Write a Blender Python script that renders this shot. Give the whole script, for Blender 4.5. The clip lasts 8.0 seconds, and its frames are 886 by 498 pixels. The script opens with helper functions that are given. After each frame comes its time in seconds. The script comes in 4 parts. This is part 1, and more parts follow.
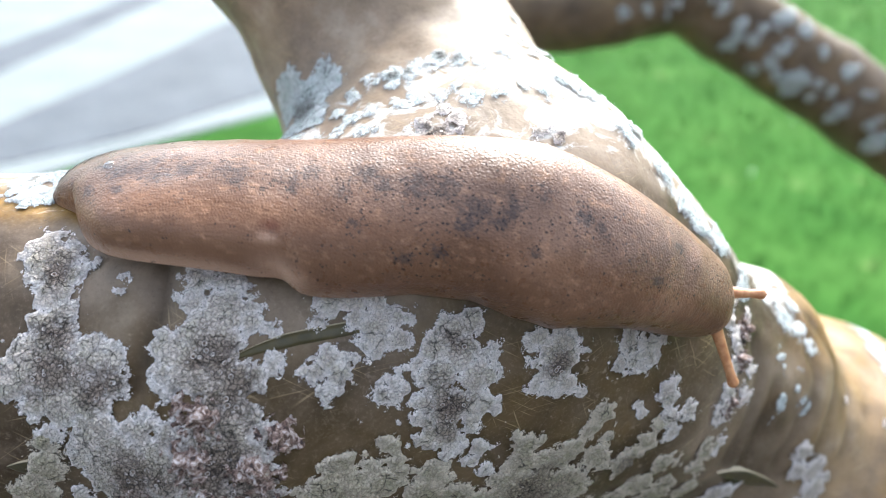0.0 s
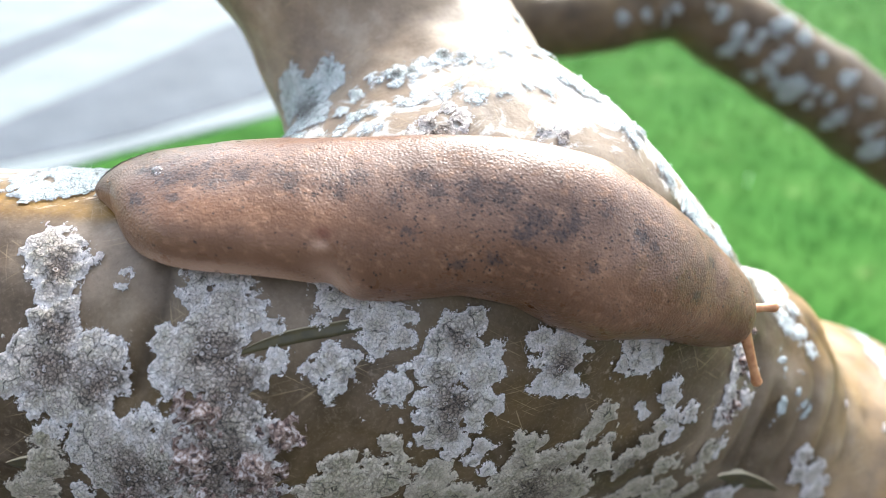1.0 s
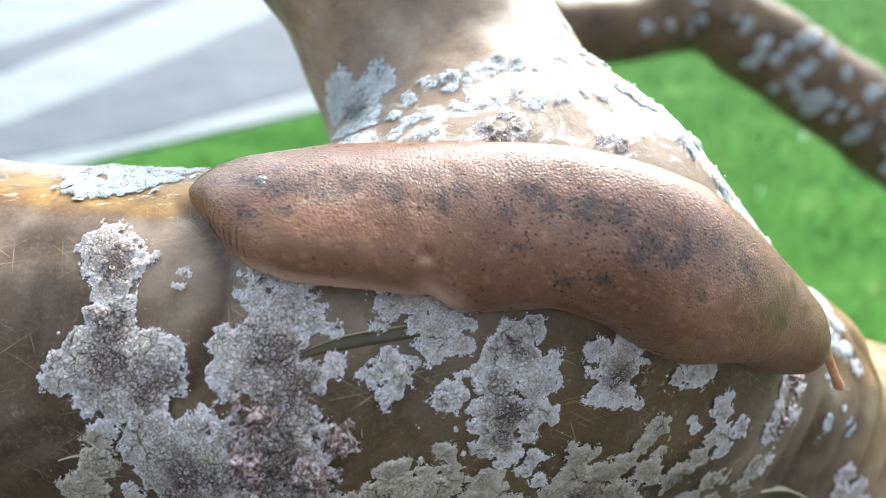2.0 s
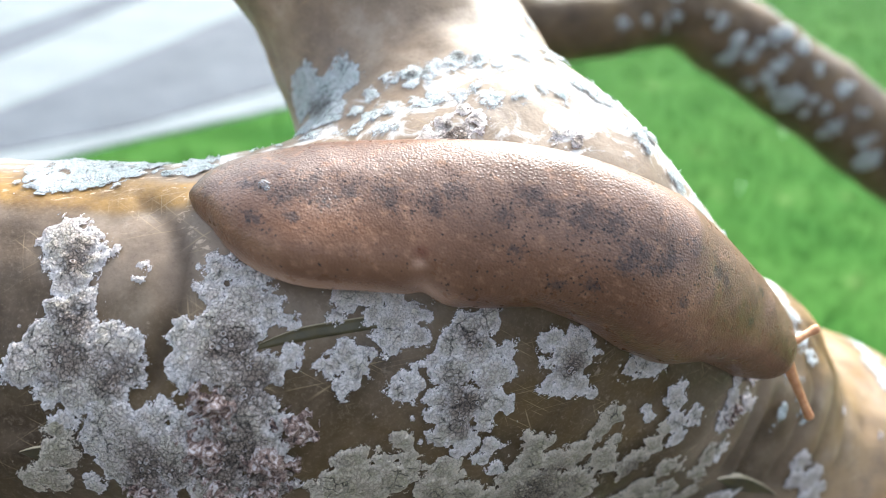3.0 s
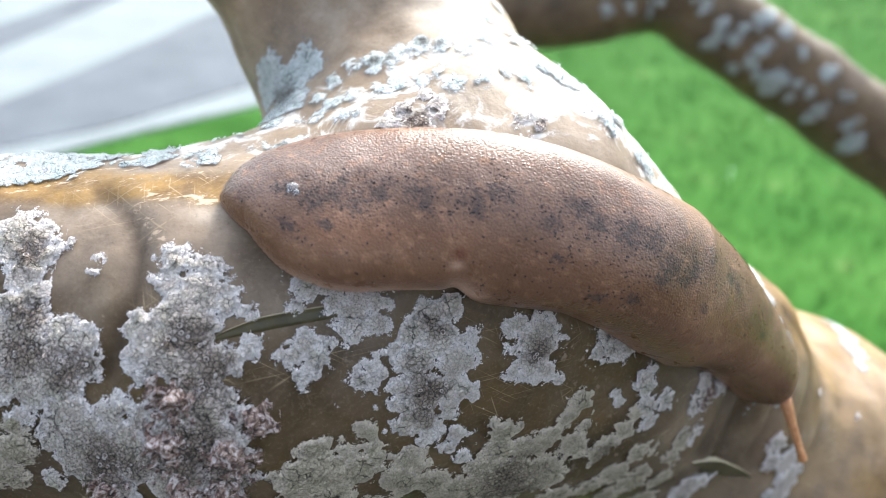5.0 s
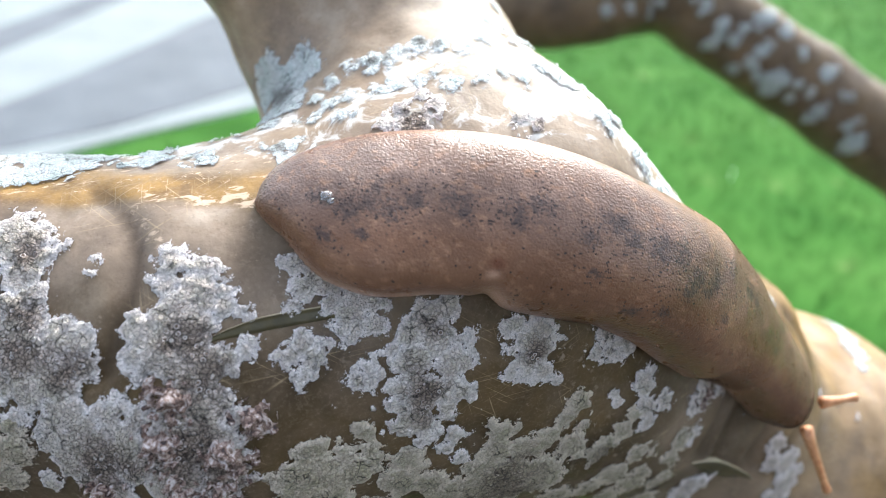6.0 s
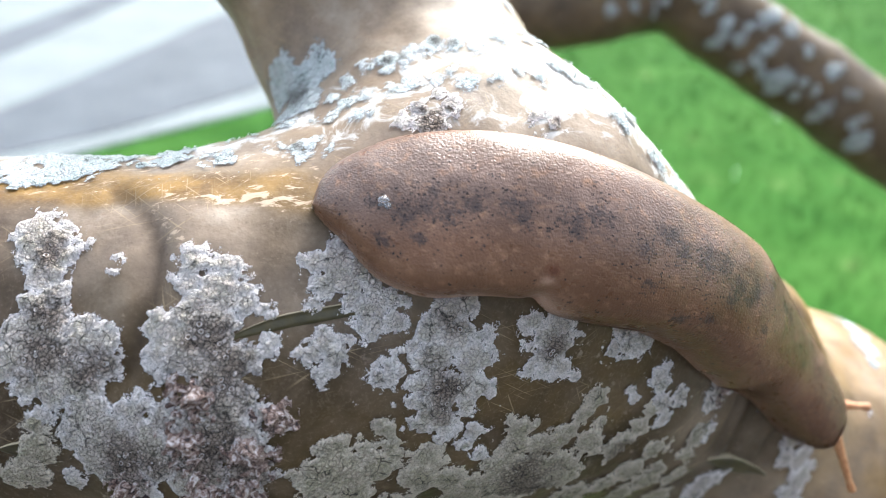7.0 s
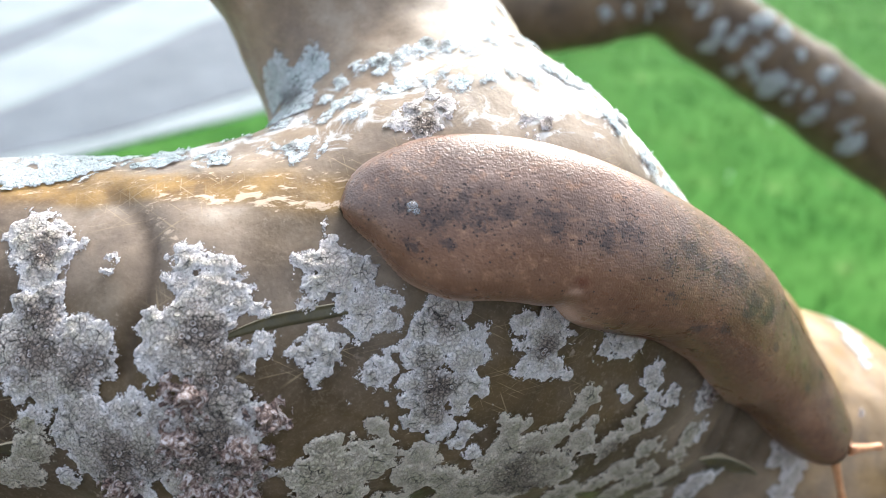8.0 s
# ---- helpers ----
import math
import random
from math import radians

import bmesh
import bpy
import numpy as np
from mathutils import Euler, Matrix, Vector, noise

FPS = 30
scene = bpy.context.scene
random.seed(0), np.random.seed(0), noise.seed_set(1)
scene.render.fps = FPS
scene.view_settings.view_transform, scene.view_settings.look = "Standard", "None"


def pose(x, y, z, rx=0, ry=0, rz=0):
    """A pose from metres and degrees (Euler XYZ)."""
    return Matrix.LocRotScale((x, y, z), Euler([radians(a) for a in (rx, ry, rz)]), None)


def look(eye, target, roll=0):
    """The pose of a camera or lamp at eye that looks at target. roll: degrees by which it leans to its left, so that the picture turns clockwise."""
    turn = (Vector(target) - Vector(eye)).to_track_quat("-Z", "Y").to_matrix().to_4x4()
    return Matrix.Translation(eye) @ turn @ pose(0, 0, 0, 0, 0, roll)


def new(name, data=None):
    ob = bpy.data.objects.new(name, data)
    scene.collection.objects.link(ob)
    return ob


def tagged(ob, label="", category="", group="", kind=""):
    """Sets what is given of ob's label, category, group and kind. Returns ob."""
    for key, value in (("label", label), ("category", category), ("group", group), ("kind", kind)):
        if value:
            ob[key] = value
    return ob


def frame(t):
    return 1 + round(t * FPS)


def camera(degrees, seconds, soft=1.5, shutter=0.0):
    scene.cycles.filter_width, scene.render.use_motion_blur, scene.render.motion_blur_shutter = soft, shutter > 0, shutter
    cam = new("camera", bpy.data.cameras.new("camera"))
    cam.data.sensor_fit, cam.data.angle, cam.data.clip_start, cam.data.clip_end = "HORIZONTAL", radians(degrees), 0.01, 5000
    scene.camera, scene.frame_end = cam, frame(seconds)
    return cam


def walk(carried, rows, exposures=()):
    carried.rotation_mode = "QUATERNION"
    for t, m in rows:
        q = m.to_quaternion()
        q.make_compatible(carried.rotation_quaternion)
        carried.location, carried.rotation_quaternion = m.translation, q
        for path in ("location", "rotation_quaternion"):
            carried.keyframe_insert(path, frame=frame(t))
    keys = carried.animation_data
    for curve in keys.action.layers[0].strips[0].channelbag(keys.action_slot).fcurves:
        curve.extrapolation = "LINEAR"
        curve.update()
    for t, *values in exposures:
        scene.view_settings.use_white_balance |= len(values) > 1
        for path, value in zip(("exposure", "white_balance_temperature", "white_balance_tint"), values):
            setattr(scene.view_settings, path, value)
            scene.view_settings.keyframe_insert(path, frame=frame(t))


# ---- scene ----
cam = camera(60.3, 8.0, soft=1.0)
cam.data.dof.use_dof, cam.data.dof.focus_distance, cam.data.dof.aperture_fstop = True, 0.091, 18.0
EYE, TILT = 1.30, -30.0
# seconds, the eye, degrees of yaw, pitch and roll
PATH = [
    (0, (-0.00055, 0.00277, 1.30013), -0.606, -30.498, 0.434),
    (0.5, (-0.00176, 0.00214, 1.30029), -1.682, -30.395, 1.334),
    (1, (-0.00145, 0.00268, 1.29935), -0.946, -30.169, 1.082),
    (1.5, (-0.00575, 0.00490, 1.29866), -0.252, -30.035, 1.957),
    (1.7, (-0.00767, 0.00450, 1.29854), -0.138, -29.761, 1.988),
    (2.8, (-0.00480, 0.00190, 1.29975), -1.35, -29.85, 2.70),
    (3, (-0.00414, 0.00183, 1.29976), -1.669, -30.138, 2.709),
    (3.5, (-0.00093, 0.00196, 1.29890), -2.307, -30.343, 2.536),
    (4, (-0.00071, 0.00227, 1.29944), -2.345, -30.627, 2.274),
    (4.5, (-0.00066, 0.00241, 1.29910), -2.331, -30.743, 2.124),
    (6, (0.00003, 0.00252, 1.29867), -2.191, -30.656, 1.865),
    (6.5, (-0.00203, 0.00229, 1.29899), -2.014, -30.592, 1.803),
    (7, (-0.00186, 0.00187, 1.29857), -1.959, -30.597, 1.435),
    (7.5, (-0.00230, 0.00226, 1.29949), -2.183, -30.569, 1.801),
    (8, (-0.00155, 0.00117, 1.29847), -2.342, -30.328, 1.583),
]

def gaze(eye, yaw, pitch, roll):
    way = Vector((-math.sin(radians(yaw)) * math.cos(radians(pitch)), math.cos(radians(yaw)) * math.cos(radians(pitch)), math.sin(radians(pitch))))
    return look(eye, Vector(eye) + way, roll)

walk(cam, [(t, gaze(*row)) for t, *row in PATH], [(0, 2.20, 5930, 5), (1.0, 2.18, 5930, 5), (3.0, 2.10, 5930, 5), (8, 2.10, 5930, 5)])

# ---- light ----
world = bpy.data.worlds.new("world")
scene.world = world
world.use_nodes = True
SUN_UP, SUN_TURN = 41.0, 18.0   # degrees above the horizon, degrees from +y towards +x
sky = world.node_tree.nodes.new("ShaderNodeTexSky")
sky.sky_type, sky.sun_disc = "NISHITA", False
sky.air_density, sky.dust_density, sky.ozone_density = 1.0, 6.0, 1.0
sky.sun_elevation, sky.sun_rotation = radians(SUN_UP), radians(SUN_TURN)
background = world.node_tree.nodes["Background"]
background.inputs[1].default_value = 0.15
haze = world.node_tree.nodes.new("ShaderNodeHueSaturation")
haze.inputs["Saturation"].default_value = 0.55
world.node_tree.links.new(sky.outputs[0], haze.inputs["Color"])
world.node_tree.links.new(haze.outputs[0], background.inputs[0])
sun = new("sun", bpy.data.lights.new("sun", "SUN"))
sun.data.energy, sun.data.angle, sun.data.color = 0.65, radians(5), (1, 0.93, 0.83)
toward = Vector((math.sin(radians(SUN_TURN)) * math.cos(radians(SUN_UP)), math.cos(radians(SUN_TURN)) * math.cos(radians(SUN_UP)), math.sin(radians(SUN_UP))))
sun.matrix_world = look(toward * 20, (0, 0, 0))

# ---- materials ----
def material(name, rough=0.5, spec=0.5, coat=0.0):
    m = bpy.data.materials.new(name)
    m.use_nodes = True
    b = m.node_tree.nodes["Principled BSDF"]
    b.inputs["Roughness"].default_value, b.inputs["Specular IOR Level"].default_value = rough, spec
    b.inputs["Coat Weight"].default_value, b.inputs["Coat Roughness"].default_value = coat, 0.15
    return m, m.node_tree, b

def node(tree_, kind, **inputs):
    n = tree_.nodes.new(kind)
    for key, value in inputs.items():
        n.inputs[key.replace("_", " ")].default_value = value
    return n

def spot(tree_, where, kind="Object"):
    """Texture coordinates: the object's own, or a stored attribute."""
    if kind == "Object":
        return tree_.nodes.new("ShaderNodeTexCoord").outputs["Object"]
    n = tree_.nodes.new("ShaderNodeAttribute")
    n.attribute_name = kind
    return n.outputs["Vector"]

def stretched(tree_, vector, scale, turn=(0, 0, 0)):
    n = tree_.nodes.new("ShaderNodeMapping")
    n.vector_type = "TEXTURE"
    n.inputs["Scale"].default_value, n.inputs["Rotation"].default_value = [1 / a for a in scale], [radians(a) for a in turn]
    tree_.links.new(vector, n.inputs["Vector"])
    return n.outputs[0]

def grain(tree_, vector, size, detail=4.0, rough=0.55, warp=0.0):
    n = node(tree_, "ShaderNodeTexNoise", Scale=1 / size, Detail=detail, Roughness=rough, Distortion=warp)
    tree_.links.new(vector, n.inputs["Vector"])
    return n.outputs["Fac"]

def cells(tree_, vector, size, feature="F1", random_=1.0):
    n = node(tree_, "ShaderNodeTexVoronoi", Scale=1 / size, Randomness=random_)
    n.feature = feature
    tree_.links.new(vector, n.inputs["Vector"])
    return n.outputs["Distance"]

def ramp(tree_, fac, *stops):
    """A colour ramp; stops of (position, colour or grey)."""
    n = tree_.nodes.new("ShaderNodeValToRGB")
    while len(n.color_ramp.elements) < len(stops):
        n.color_ramp.elements.new(1)
    for e, (at, c) in zip(n.color_ramp.elements, stops):
        e.position, e.color = at, (*c, 1) if isinstance(c, tuple) else (c, c, c, 1)
    tree_.links.new(fac, n.inputs[0])
    return n.outputs[0]

def mixed(tree_, fac, a, b, how="MIX"):
    n = tree_.nodes.new("ShaderNodeMix")
    n.data_type, n.blend_type = "RGBA", how
    for value, socket in ((fac, n.inputs[0]), (a, n.inputs[6]), (b, n.inputs[7])):
        if isinstance(value, (int, float)):
            socket.default_value = value
        elif isinstance(value, tuple):
            socket.default_value = (*value, 1)
        else:
            tree_.links.new(value, socket)
    return n.outputs[2]

def sums(tree_, how, a, b):
    n = tree_.nodes.new("ShaderNodeMath")
    n.operation = how
    for value, socket in ((a, n.inputs[0]), (b, n.inputs[1])):
        if isinstance(value, (int, float)):
            socket.default_value = value
        else:
            tree_.links.new(value, socket)
    return n.outputs[0]

def relief(tree_, b, *layers):
    """Bumps laid over one another; layers of (height, metres, strength)."""
    last = None
    for height, metres, strength in layers:
        n = node(tree_, "ShaderNodeBump", Distance=metres, Strength=strength)
        tree_.links.new(height, n.inputs["Height"])
        if last:
            tree_.links.new(last, n.inputs["Normal"])
        last = n.outputs[0]
    tree_.links.new(last, b.inputs["Normal"])

def attribute(tree_, name):
    n = tree_.nodes.new("ShaderNodeAttribute")
    n.attribute_name = name
    return n.outputs["Fac"]

def bark_material():
    m, t, b = material("bark", 0.36, 0.2)
    at = spot(t, "bark")
    big = grain(t, at, 0.020, 4, 0.55, 0.5)
    small = grain(t, at, 0.003, 5, 0.65)
    base = ramp(t, big, (0.32, (0.034, 0.020, 0.009)), (0.47, (0.062, 0.039, 0.016)), (0.6, (0.100, 0.062, 0.023)), (0.72, (0.16, 0.098, 0.036)))
    base = mixed(t, ramp(t, small, (0.4, 0.0), (0.75, 0.3)), base, (0.15, 0.098, 0.055))
    film = ramp(t, grain(t, at, 0.010, 5, 0.62, 0.9), (0.45, 0.0), (0.62, 0.45))
    base = mixed(t, film, base, (0.15, 0.105, 0.068))
    flecks = sums(t, "MULTIPLY", ramp(t, grain(t, at, 0.0022, 4, 0.7), (0.6, 0.0), (0.68, 0.5)), ramp(t, grain(t, at, 0.014, 2), (0.5, 0.0), (0.62, 1.0)))
    base = mixed(t, flecks, base, (0.40, 0.31, 0.24))
    amber = t.nodes.new("ShaderNodeAttribute")
    amber.attribute_name = "amber"
    gold = ramp(t, grain(t, at, 0.006, 4, 0.6), (0.35, (0.14, 0.072, 0.014)), (0.6, (0.33, 0.185, 0.045)))
    base = mixed(t, amber.outputs["Fac"], base, gold)
    # paler pink-grey bark; the mask also carries painted sheen and shade
    tone_and_light = t.nodes.new("ShaderNodeAttribute")
    tone_and_light.attribute_name = "tone_and_light"
    blush = ramp(t, grain(t, at, 0.008, 4, 0.6), (0.35, (0.215, 0.158, 0.115)), (0.55, (0.31, 0.23, 0.163)), (0.7, (0.42, 0.335, 0.255)))
    base = mixed(t, sums(t, "MULTIPLY", tone_and_light.outputs["Fac"], 0.85), base, blush)
    for k, (turn, dens) in enumerate((((0, 0, 35), 0.69), ((0, 0, -28), 0.69), ((0, 0, 12), 0.70), ((0, 0, -70), 0.70))):
        lines = grain(t, stretched(t, at, (0.012, 1, 0.05), turn), 0.00022, 1, 0.3)
        lines = sums(t, "MULTIPLY", ramp(t, lines, (dens, 0.0), (dens + 0.03, 0.5)), ramp(t, grain(t, at, 0.009, 2), (0.5, 0.0), (0.62, 1.0)))
        base = mixed(t, lines, base, (0.42, 0.31, 0.18))
    speck = grain(t, at, 0.00055, 4, 0.75)
    base = mixed(t, ramp(t, speck, (0.52, 0.0), (0.72, 0.22)), base, (0.38, 0.29, 0.21))
    base = mixed(t, ramp(t, speck, (0.30, 0.3), (0.44, 0.0)), base, (0.05, 0.032, 0.018))
    chalk = ramp(t, sums(t, "ADD", sums(t, "MULTIPLY", attribute(t, "chalk"), 0.45), grain(t, at, 0.0055, 6, 0.68, 0.7)), (0.66, 0.0), (0.76, 0.85))
    chalk = sums(t, "MULTIPLY", chalk, ramp(t, attribute(t, "chalk"), (0.05, 0.0), (0.3, 1.0)))
    base = mixed(t, chalk, base, (0.62, 0.60, 0.565))
    pits = sums(t, "MULTIPLY", ramp(t, grain(t, at, 0.0016, 4, 0.7), (0.66, 0.0), (0.72, 0.7)), ramp(t, attribute(t, "chalk"), (0.1, 0.0), (0.5, 1.0)))
    base = mixed(t, pits, base, (0.12, 0.09, 0.07))
    chips = grain(t, stretched(t, at, (0.4, 1, 1), (0, 0, 8)), 0.0011, 5, 0.72, 0.5)
    chips = ramp(t, sums(t, "ADD", sums(t, "MULTIPLY", attribute(t, "scuff"), 0.30), chips), (0.70, 0.0), (0.76, 0.85))
    base = mixed(t, chips, base, (0.54, 0.40, 0.28))
    scar = t.nodes.new("ShaderNodeAttribute")
    scar.attribute_name = "scar"
    base = mixed(t, scar.outputs["Fac"], base, (0.035, 0.021, 0.010))
    t.links.new(base, b.inputs["Base Color"])
    t.links.new(ramp(t, small, (0.3, 0.40), (0.75, 0.62)), b.inputs["Roughness"])
    relief(t, b, (grain(t, at, 0.004, 4), 0.0006, 0.35), (grain(t, at, 0.0006, 3), 0.00008, 0.5))
    return m

def warped(tree_, vector, size, amount):
    """Coordinates pushed about by noise of a size, by up to an amount."""
    n = node(tree_, "ShaderNodeTexNoise", Scale=1 / size, Detail=3.0, Roughness=0.6)
    tree_.links.new(vector, n.inputs["Vector"])
    return mixed(tree_, amount, vector, n.outputs["Color"], "ADD")

def lichen_material(name, rim, body, green, heart, aged=1.0, soft=0.08, cover=1.0, rise=1.0):
    """Crusty lichen: a chalky, finely wrinkled rim, cracked into small plates further in, with brown fruiting cups in its oldest middle."""
    m, t, b = material(name, 0.9, 0.15)
    at = spot(t, "lichen")
    edge = attribute(t, "inset")
    bent = warped(t, at, 0.0008, 0.0006)
    fine = grain(t, at, 0.00030, 4, 0.7, 0.4)
    region = grain(t, at, 0.0030, 5, 0.65)
    wrinkle = sums(t, "ABSOLUTE", sums(t, "SUBTRACT", grain(t, bent, 0.00040, 2, 0.55), 0.5), 0.0)
    plates = cells(t, bent, 0.00052, "DISTANCE_TO_EDGE")
    broad = cells(t, warped(t, at, 0.0015, 0.0016), 0.0021, "DISTANCE_TO_EDGE")
    age = sums(t, "ADD", sums(t, "MULTIPLY", attribute(t, "aged"), 0.75 * aged), sums(t, "MULTIPLY", sums(t, "SUBTRACT", region, 0.5), 1.3))
    old = ramp(t, sums(t, "ADD", age, sums(t, "MULTIPLY", edge, 0.12)), (0.34, 0.0), (0.80, 1.0))
    inner = ramp(t, sums(t, "ADD", edge, sums(t, "MULTIPLY", region, 0.6)), (0.50, 0.0), (1.15, 1.0))
    tone = mixed(t, ramp(t, grain(t, at, 0.0020, 4, 0.6), (0.40, 0.0), (0.62, 1.0)), body, green)
    tone = mixed(t, inner, rim, tone)
    tone = mixed(t, ramp(t, fine, (0.52, 0.0), (0.72, 0.75)), tone, rim)
    tone = mixed(t, sums(t, "MULTIPLY", old, 0.85), tone, heart)
    # wrinkles towards the rim, plates inside
    tone = mixed(t, sums(t, "MULTIPLY", ramp(t, wrinkle, (0.0, 1.0), (0.030, 0.0)), sums(t, "SUBTRACT", 0.62, sums(t, "MULTIPLY", inner, 0.3))), tone, tuple(0.42 * c for c in body))
    joints = sums(t, "MULTIPLY", ramp(t, plates, (0.02, 1.0), (0.13, 0.0)), sums(t, "ADD", sums(t, "MULTIPLY", inner, 0.32), sums(t, "MULTIPLY", old, 0.55)))
    tone = mixed(t, joints, tone, (0.075, 0.06, 0.052))
    crack = sums(t, "MULTIPLY", ramp(t, broad, (0.0, 1.0), (0.055, 0.0)), sums(t, "MULTIPLY", inner, ramp(t, grain(t, at, 0.004, 3), (0.45, 0.0), (0.55, 0.9))))
    tone = mixed(t, crack, tone, (0.03, 0.026, 0.024))
    # cups: a dark moat, a pale rim and a brown disc
    cup = cells(t, at, 0.00082)
    fruit = sums(t, "MULTIPLY", old, ramp(t, grain(t, at, 0.0016, 3), (0.48, 0.0), (0.58, 1.0)))
    tone = mixed(t, sums(t, "MULTIPLY", fruit, ramp(t, cup, (0.36, 0.0), (0.44, 0.9), (0.62, 0.0))), tone, (0.05, 0.038, 0.032))
    tone = mixed(t, sums(t, "MULTIPLY", fruit, ramp(t, cup, (0.22, 0.0), (0.30, 0.8), (0.40, 0.0))), tone, rim)
    tone = mixed(t, sums(t, "MULTIPLY", fruit, ramp(t, cup, (0.14, 0.85), (0.27, 0.0))), tone, (0.22, 0.15, 0.115))
    t.links.new(tone, b.inputs["Base Color"])
    relief(t, b, (region, 0.0010 * rise, 0.5), (ramp(t, plates, (0.0, 0.0), (0.22, 1.0)), 0.00028 * rise, 0.9), (wrinkle, 0.0009 * rise, 0.8), (fine, 0.0002 * rise, 0.8))
    lace = sums(t, "ADD", edge, sums(t, "ADD", sums(t, "MULTIPLY", grain(t, at, 0.0007, 5, 0.7, 0.6), 0.62), sums(t, "MULTIPLY", wrinkle, 0.9)))
    t.links.new(ramp(t, lace, (0.50, 0.0), (0.50 + soft, cover)), b.inputs["Alpha"])
    return m

def knot_material():
    m, t, b = material("knot", 0.6, 0.4)
    at = spot(t, "knot")
    tone = ramp(t, grain(t, at, 0.0009, 5, 0.65, 1.2), (0.38, (0.035, 0.022, 0.022)), (0.46, (0.17, 0.10, 0.075)), (0.54, (0.36, 0.26, 0.215)), (0.62, (0.66, 0.58, 0.55)))
    t.links.new(tone, b.inputs["Base Color"])
    relief(t, b, (grain(t, at, 0.0007, 4, 0.6, 0.5), 0.0006, 0.9))
    return m

def skin_material():
    m, t, b = material("slug_skin", 0.34, 0.26, 0.0)
    at = spot(t, "skin", "rest")
    crown = attribute(t, "crown")
    blotch = attribute(t, "blotch")
    saddle = attribute(t, "saddle")
    wide = grain(t, at, 0.009, 4, 0.6)
    mottle = grain(t, at, 0.0022, 5, 0.62)
    low = ramp(t, wide, (0.32, (0.128, 0.060, 0.030)), (0.55, (0.184, 0.090, 0.048)), (0.72, (0.255, 0.134, 0.076)))
    high = ramp(t, wide, (0.32, (0.120, 0.083, 0.068)), (0.55, (0.180, 0.125, 0.102)), (0.72, (0.25, 0.175, 0.145)))
    tone = mixed(t, ramp(t, crown, (0.62, 0.0), (1.0, 0.85)), low, high)
    tone = mixed(t, ramp(t, mottle, (0.48, 0.0), (0.72, 0.55)), tone, (0.12, 0.062, 0.038))
    tone = mixed(t, ramp(t, grain(t, at, 0.0011, 4, 0.6), (0.53, 0.0), (0.75, 0.45)), tone, (0.46, 0.25, 0.14))
    tone = mixed(t, attribute(t, "rim"), tone, (0.58, 0.36, 0.25))
    tone = mixed(t, attribute(t, "sore"), tone, (0.11, 0.03, 0.014))
    bent = warped(t, at, 0.0007, 0.0008)
    patch = grain(t, at, 0.0008, 5, 0.75, 0.8)
    # a slate-grey bloom in the blotches, then freckles of two sizes
    bloom = sums(t, "MULTIPLY", ramp(t, sums(t, "ADD", blotch, sums(t, "MULTIPLY", sums(t, "SUBTRACT", patch, 0.5), 4.0)), (0.35, 0.0), (1.2, 0.68)), ramp(t, blotch, (0.08, 0.0), (0.45, 1.0)))
    tone = mixed(t, bloom, tone, (0.034, 0.028, 0.029))
    drift = ramp(t, sums(t, "ADD", sums(t, "MULTIPLY", blotch, 0.5), sums(t, "ADD", grain(t, at, 0.0045, 3, 0.55), sums(t, "MULTIPLY", saddle, 0.10))), (0.55, 0.0), (0.72, 1.0))
    fine = ramp(t, cells(t, bent, 0.00054), (0.15, 1.0), (0.34, 0.0))
    coarse = sums(t, "MULTIPLY", ramp(t, cells(t, bent, 0.0010), (0.09, 1.0), (0.18, 0.0)), ramp(t, grain(t, at, 0.0030, 2), (0.38, 0.0), (0.50, 1.0)))
    tone = mixed(t, sums(t, "MAXIMUM", sums(t, "MULTIPLY", fine, sums(t, "MULTIPLY", drift, 0.95)), coarse), tone, (0.014, 0.011, 0.011))
    t.links.new(tone, b.inputs["Base Color"])
    t.links.new(ramp(t, grain(t, at, 0.0016, 3), (0.3, 0.25), (0.7, 0.38)), b.inputs["Roughness"])
    warts = cells(t, warped(t, at, 0.0008, 0.0002), 0.00024, "SMOOTH_F1")
    relief(t, b, (grain(t, at, 0.004, 2), 0.0004, 0.25), (warts, -0.00010, 0.75), (grain(t, at, 0.00022, 2), 0.00004, 0.5))
    return m

def tentacle_material():
    m, t, b = material("tentacle_skin", 0.38, 0.5)
    at = spot(t, "tentacle")
    t.links.new(ramp(t, grain(t, at, 0.0009, 3), (0.35, (0.40, 0.16, 0.06)), (0.65, (0.56, 0.27, 0.12))), b.inputs["Base Color"])
    relief(t, b, (grain(t, at, 0.0003, 3), 0.00008, 0.6))
    return m

def lawn_material(name, a, c, d):
    m, t, b = material(name, 0.95, 0.05)
    at = t.nodes.new("ShaderNodeNewGeometry").outputs["Position"]
    tone = ramp(t, grain(t, at, 0.45, 5, 0.6), (0.3, a), (0.52, c), (0.74, d))
    fine = grain(t, at, 0.03, 4, 0.7)
    tone = mixed(t, ramp(t, fine, (0.35, 0.25), (0.6, 0.0)), tone, (0.015, 0.08, 0.008))
    dry = ramp(t, grain(t, at, 0.22, 3, 0.5), (0.66, 0.0), (0.78, 0.55))
    tone = mixed(t, dry, tone, (0.24, 0.26, 0.11))
    t.links.new(tone, b.inputs["Base Color"])
    return m

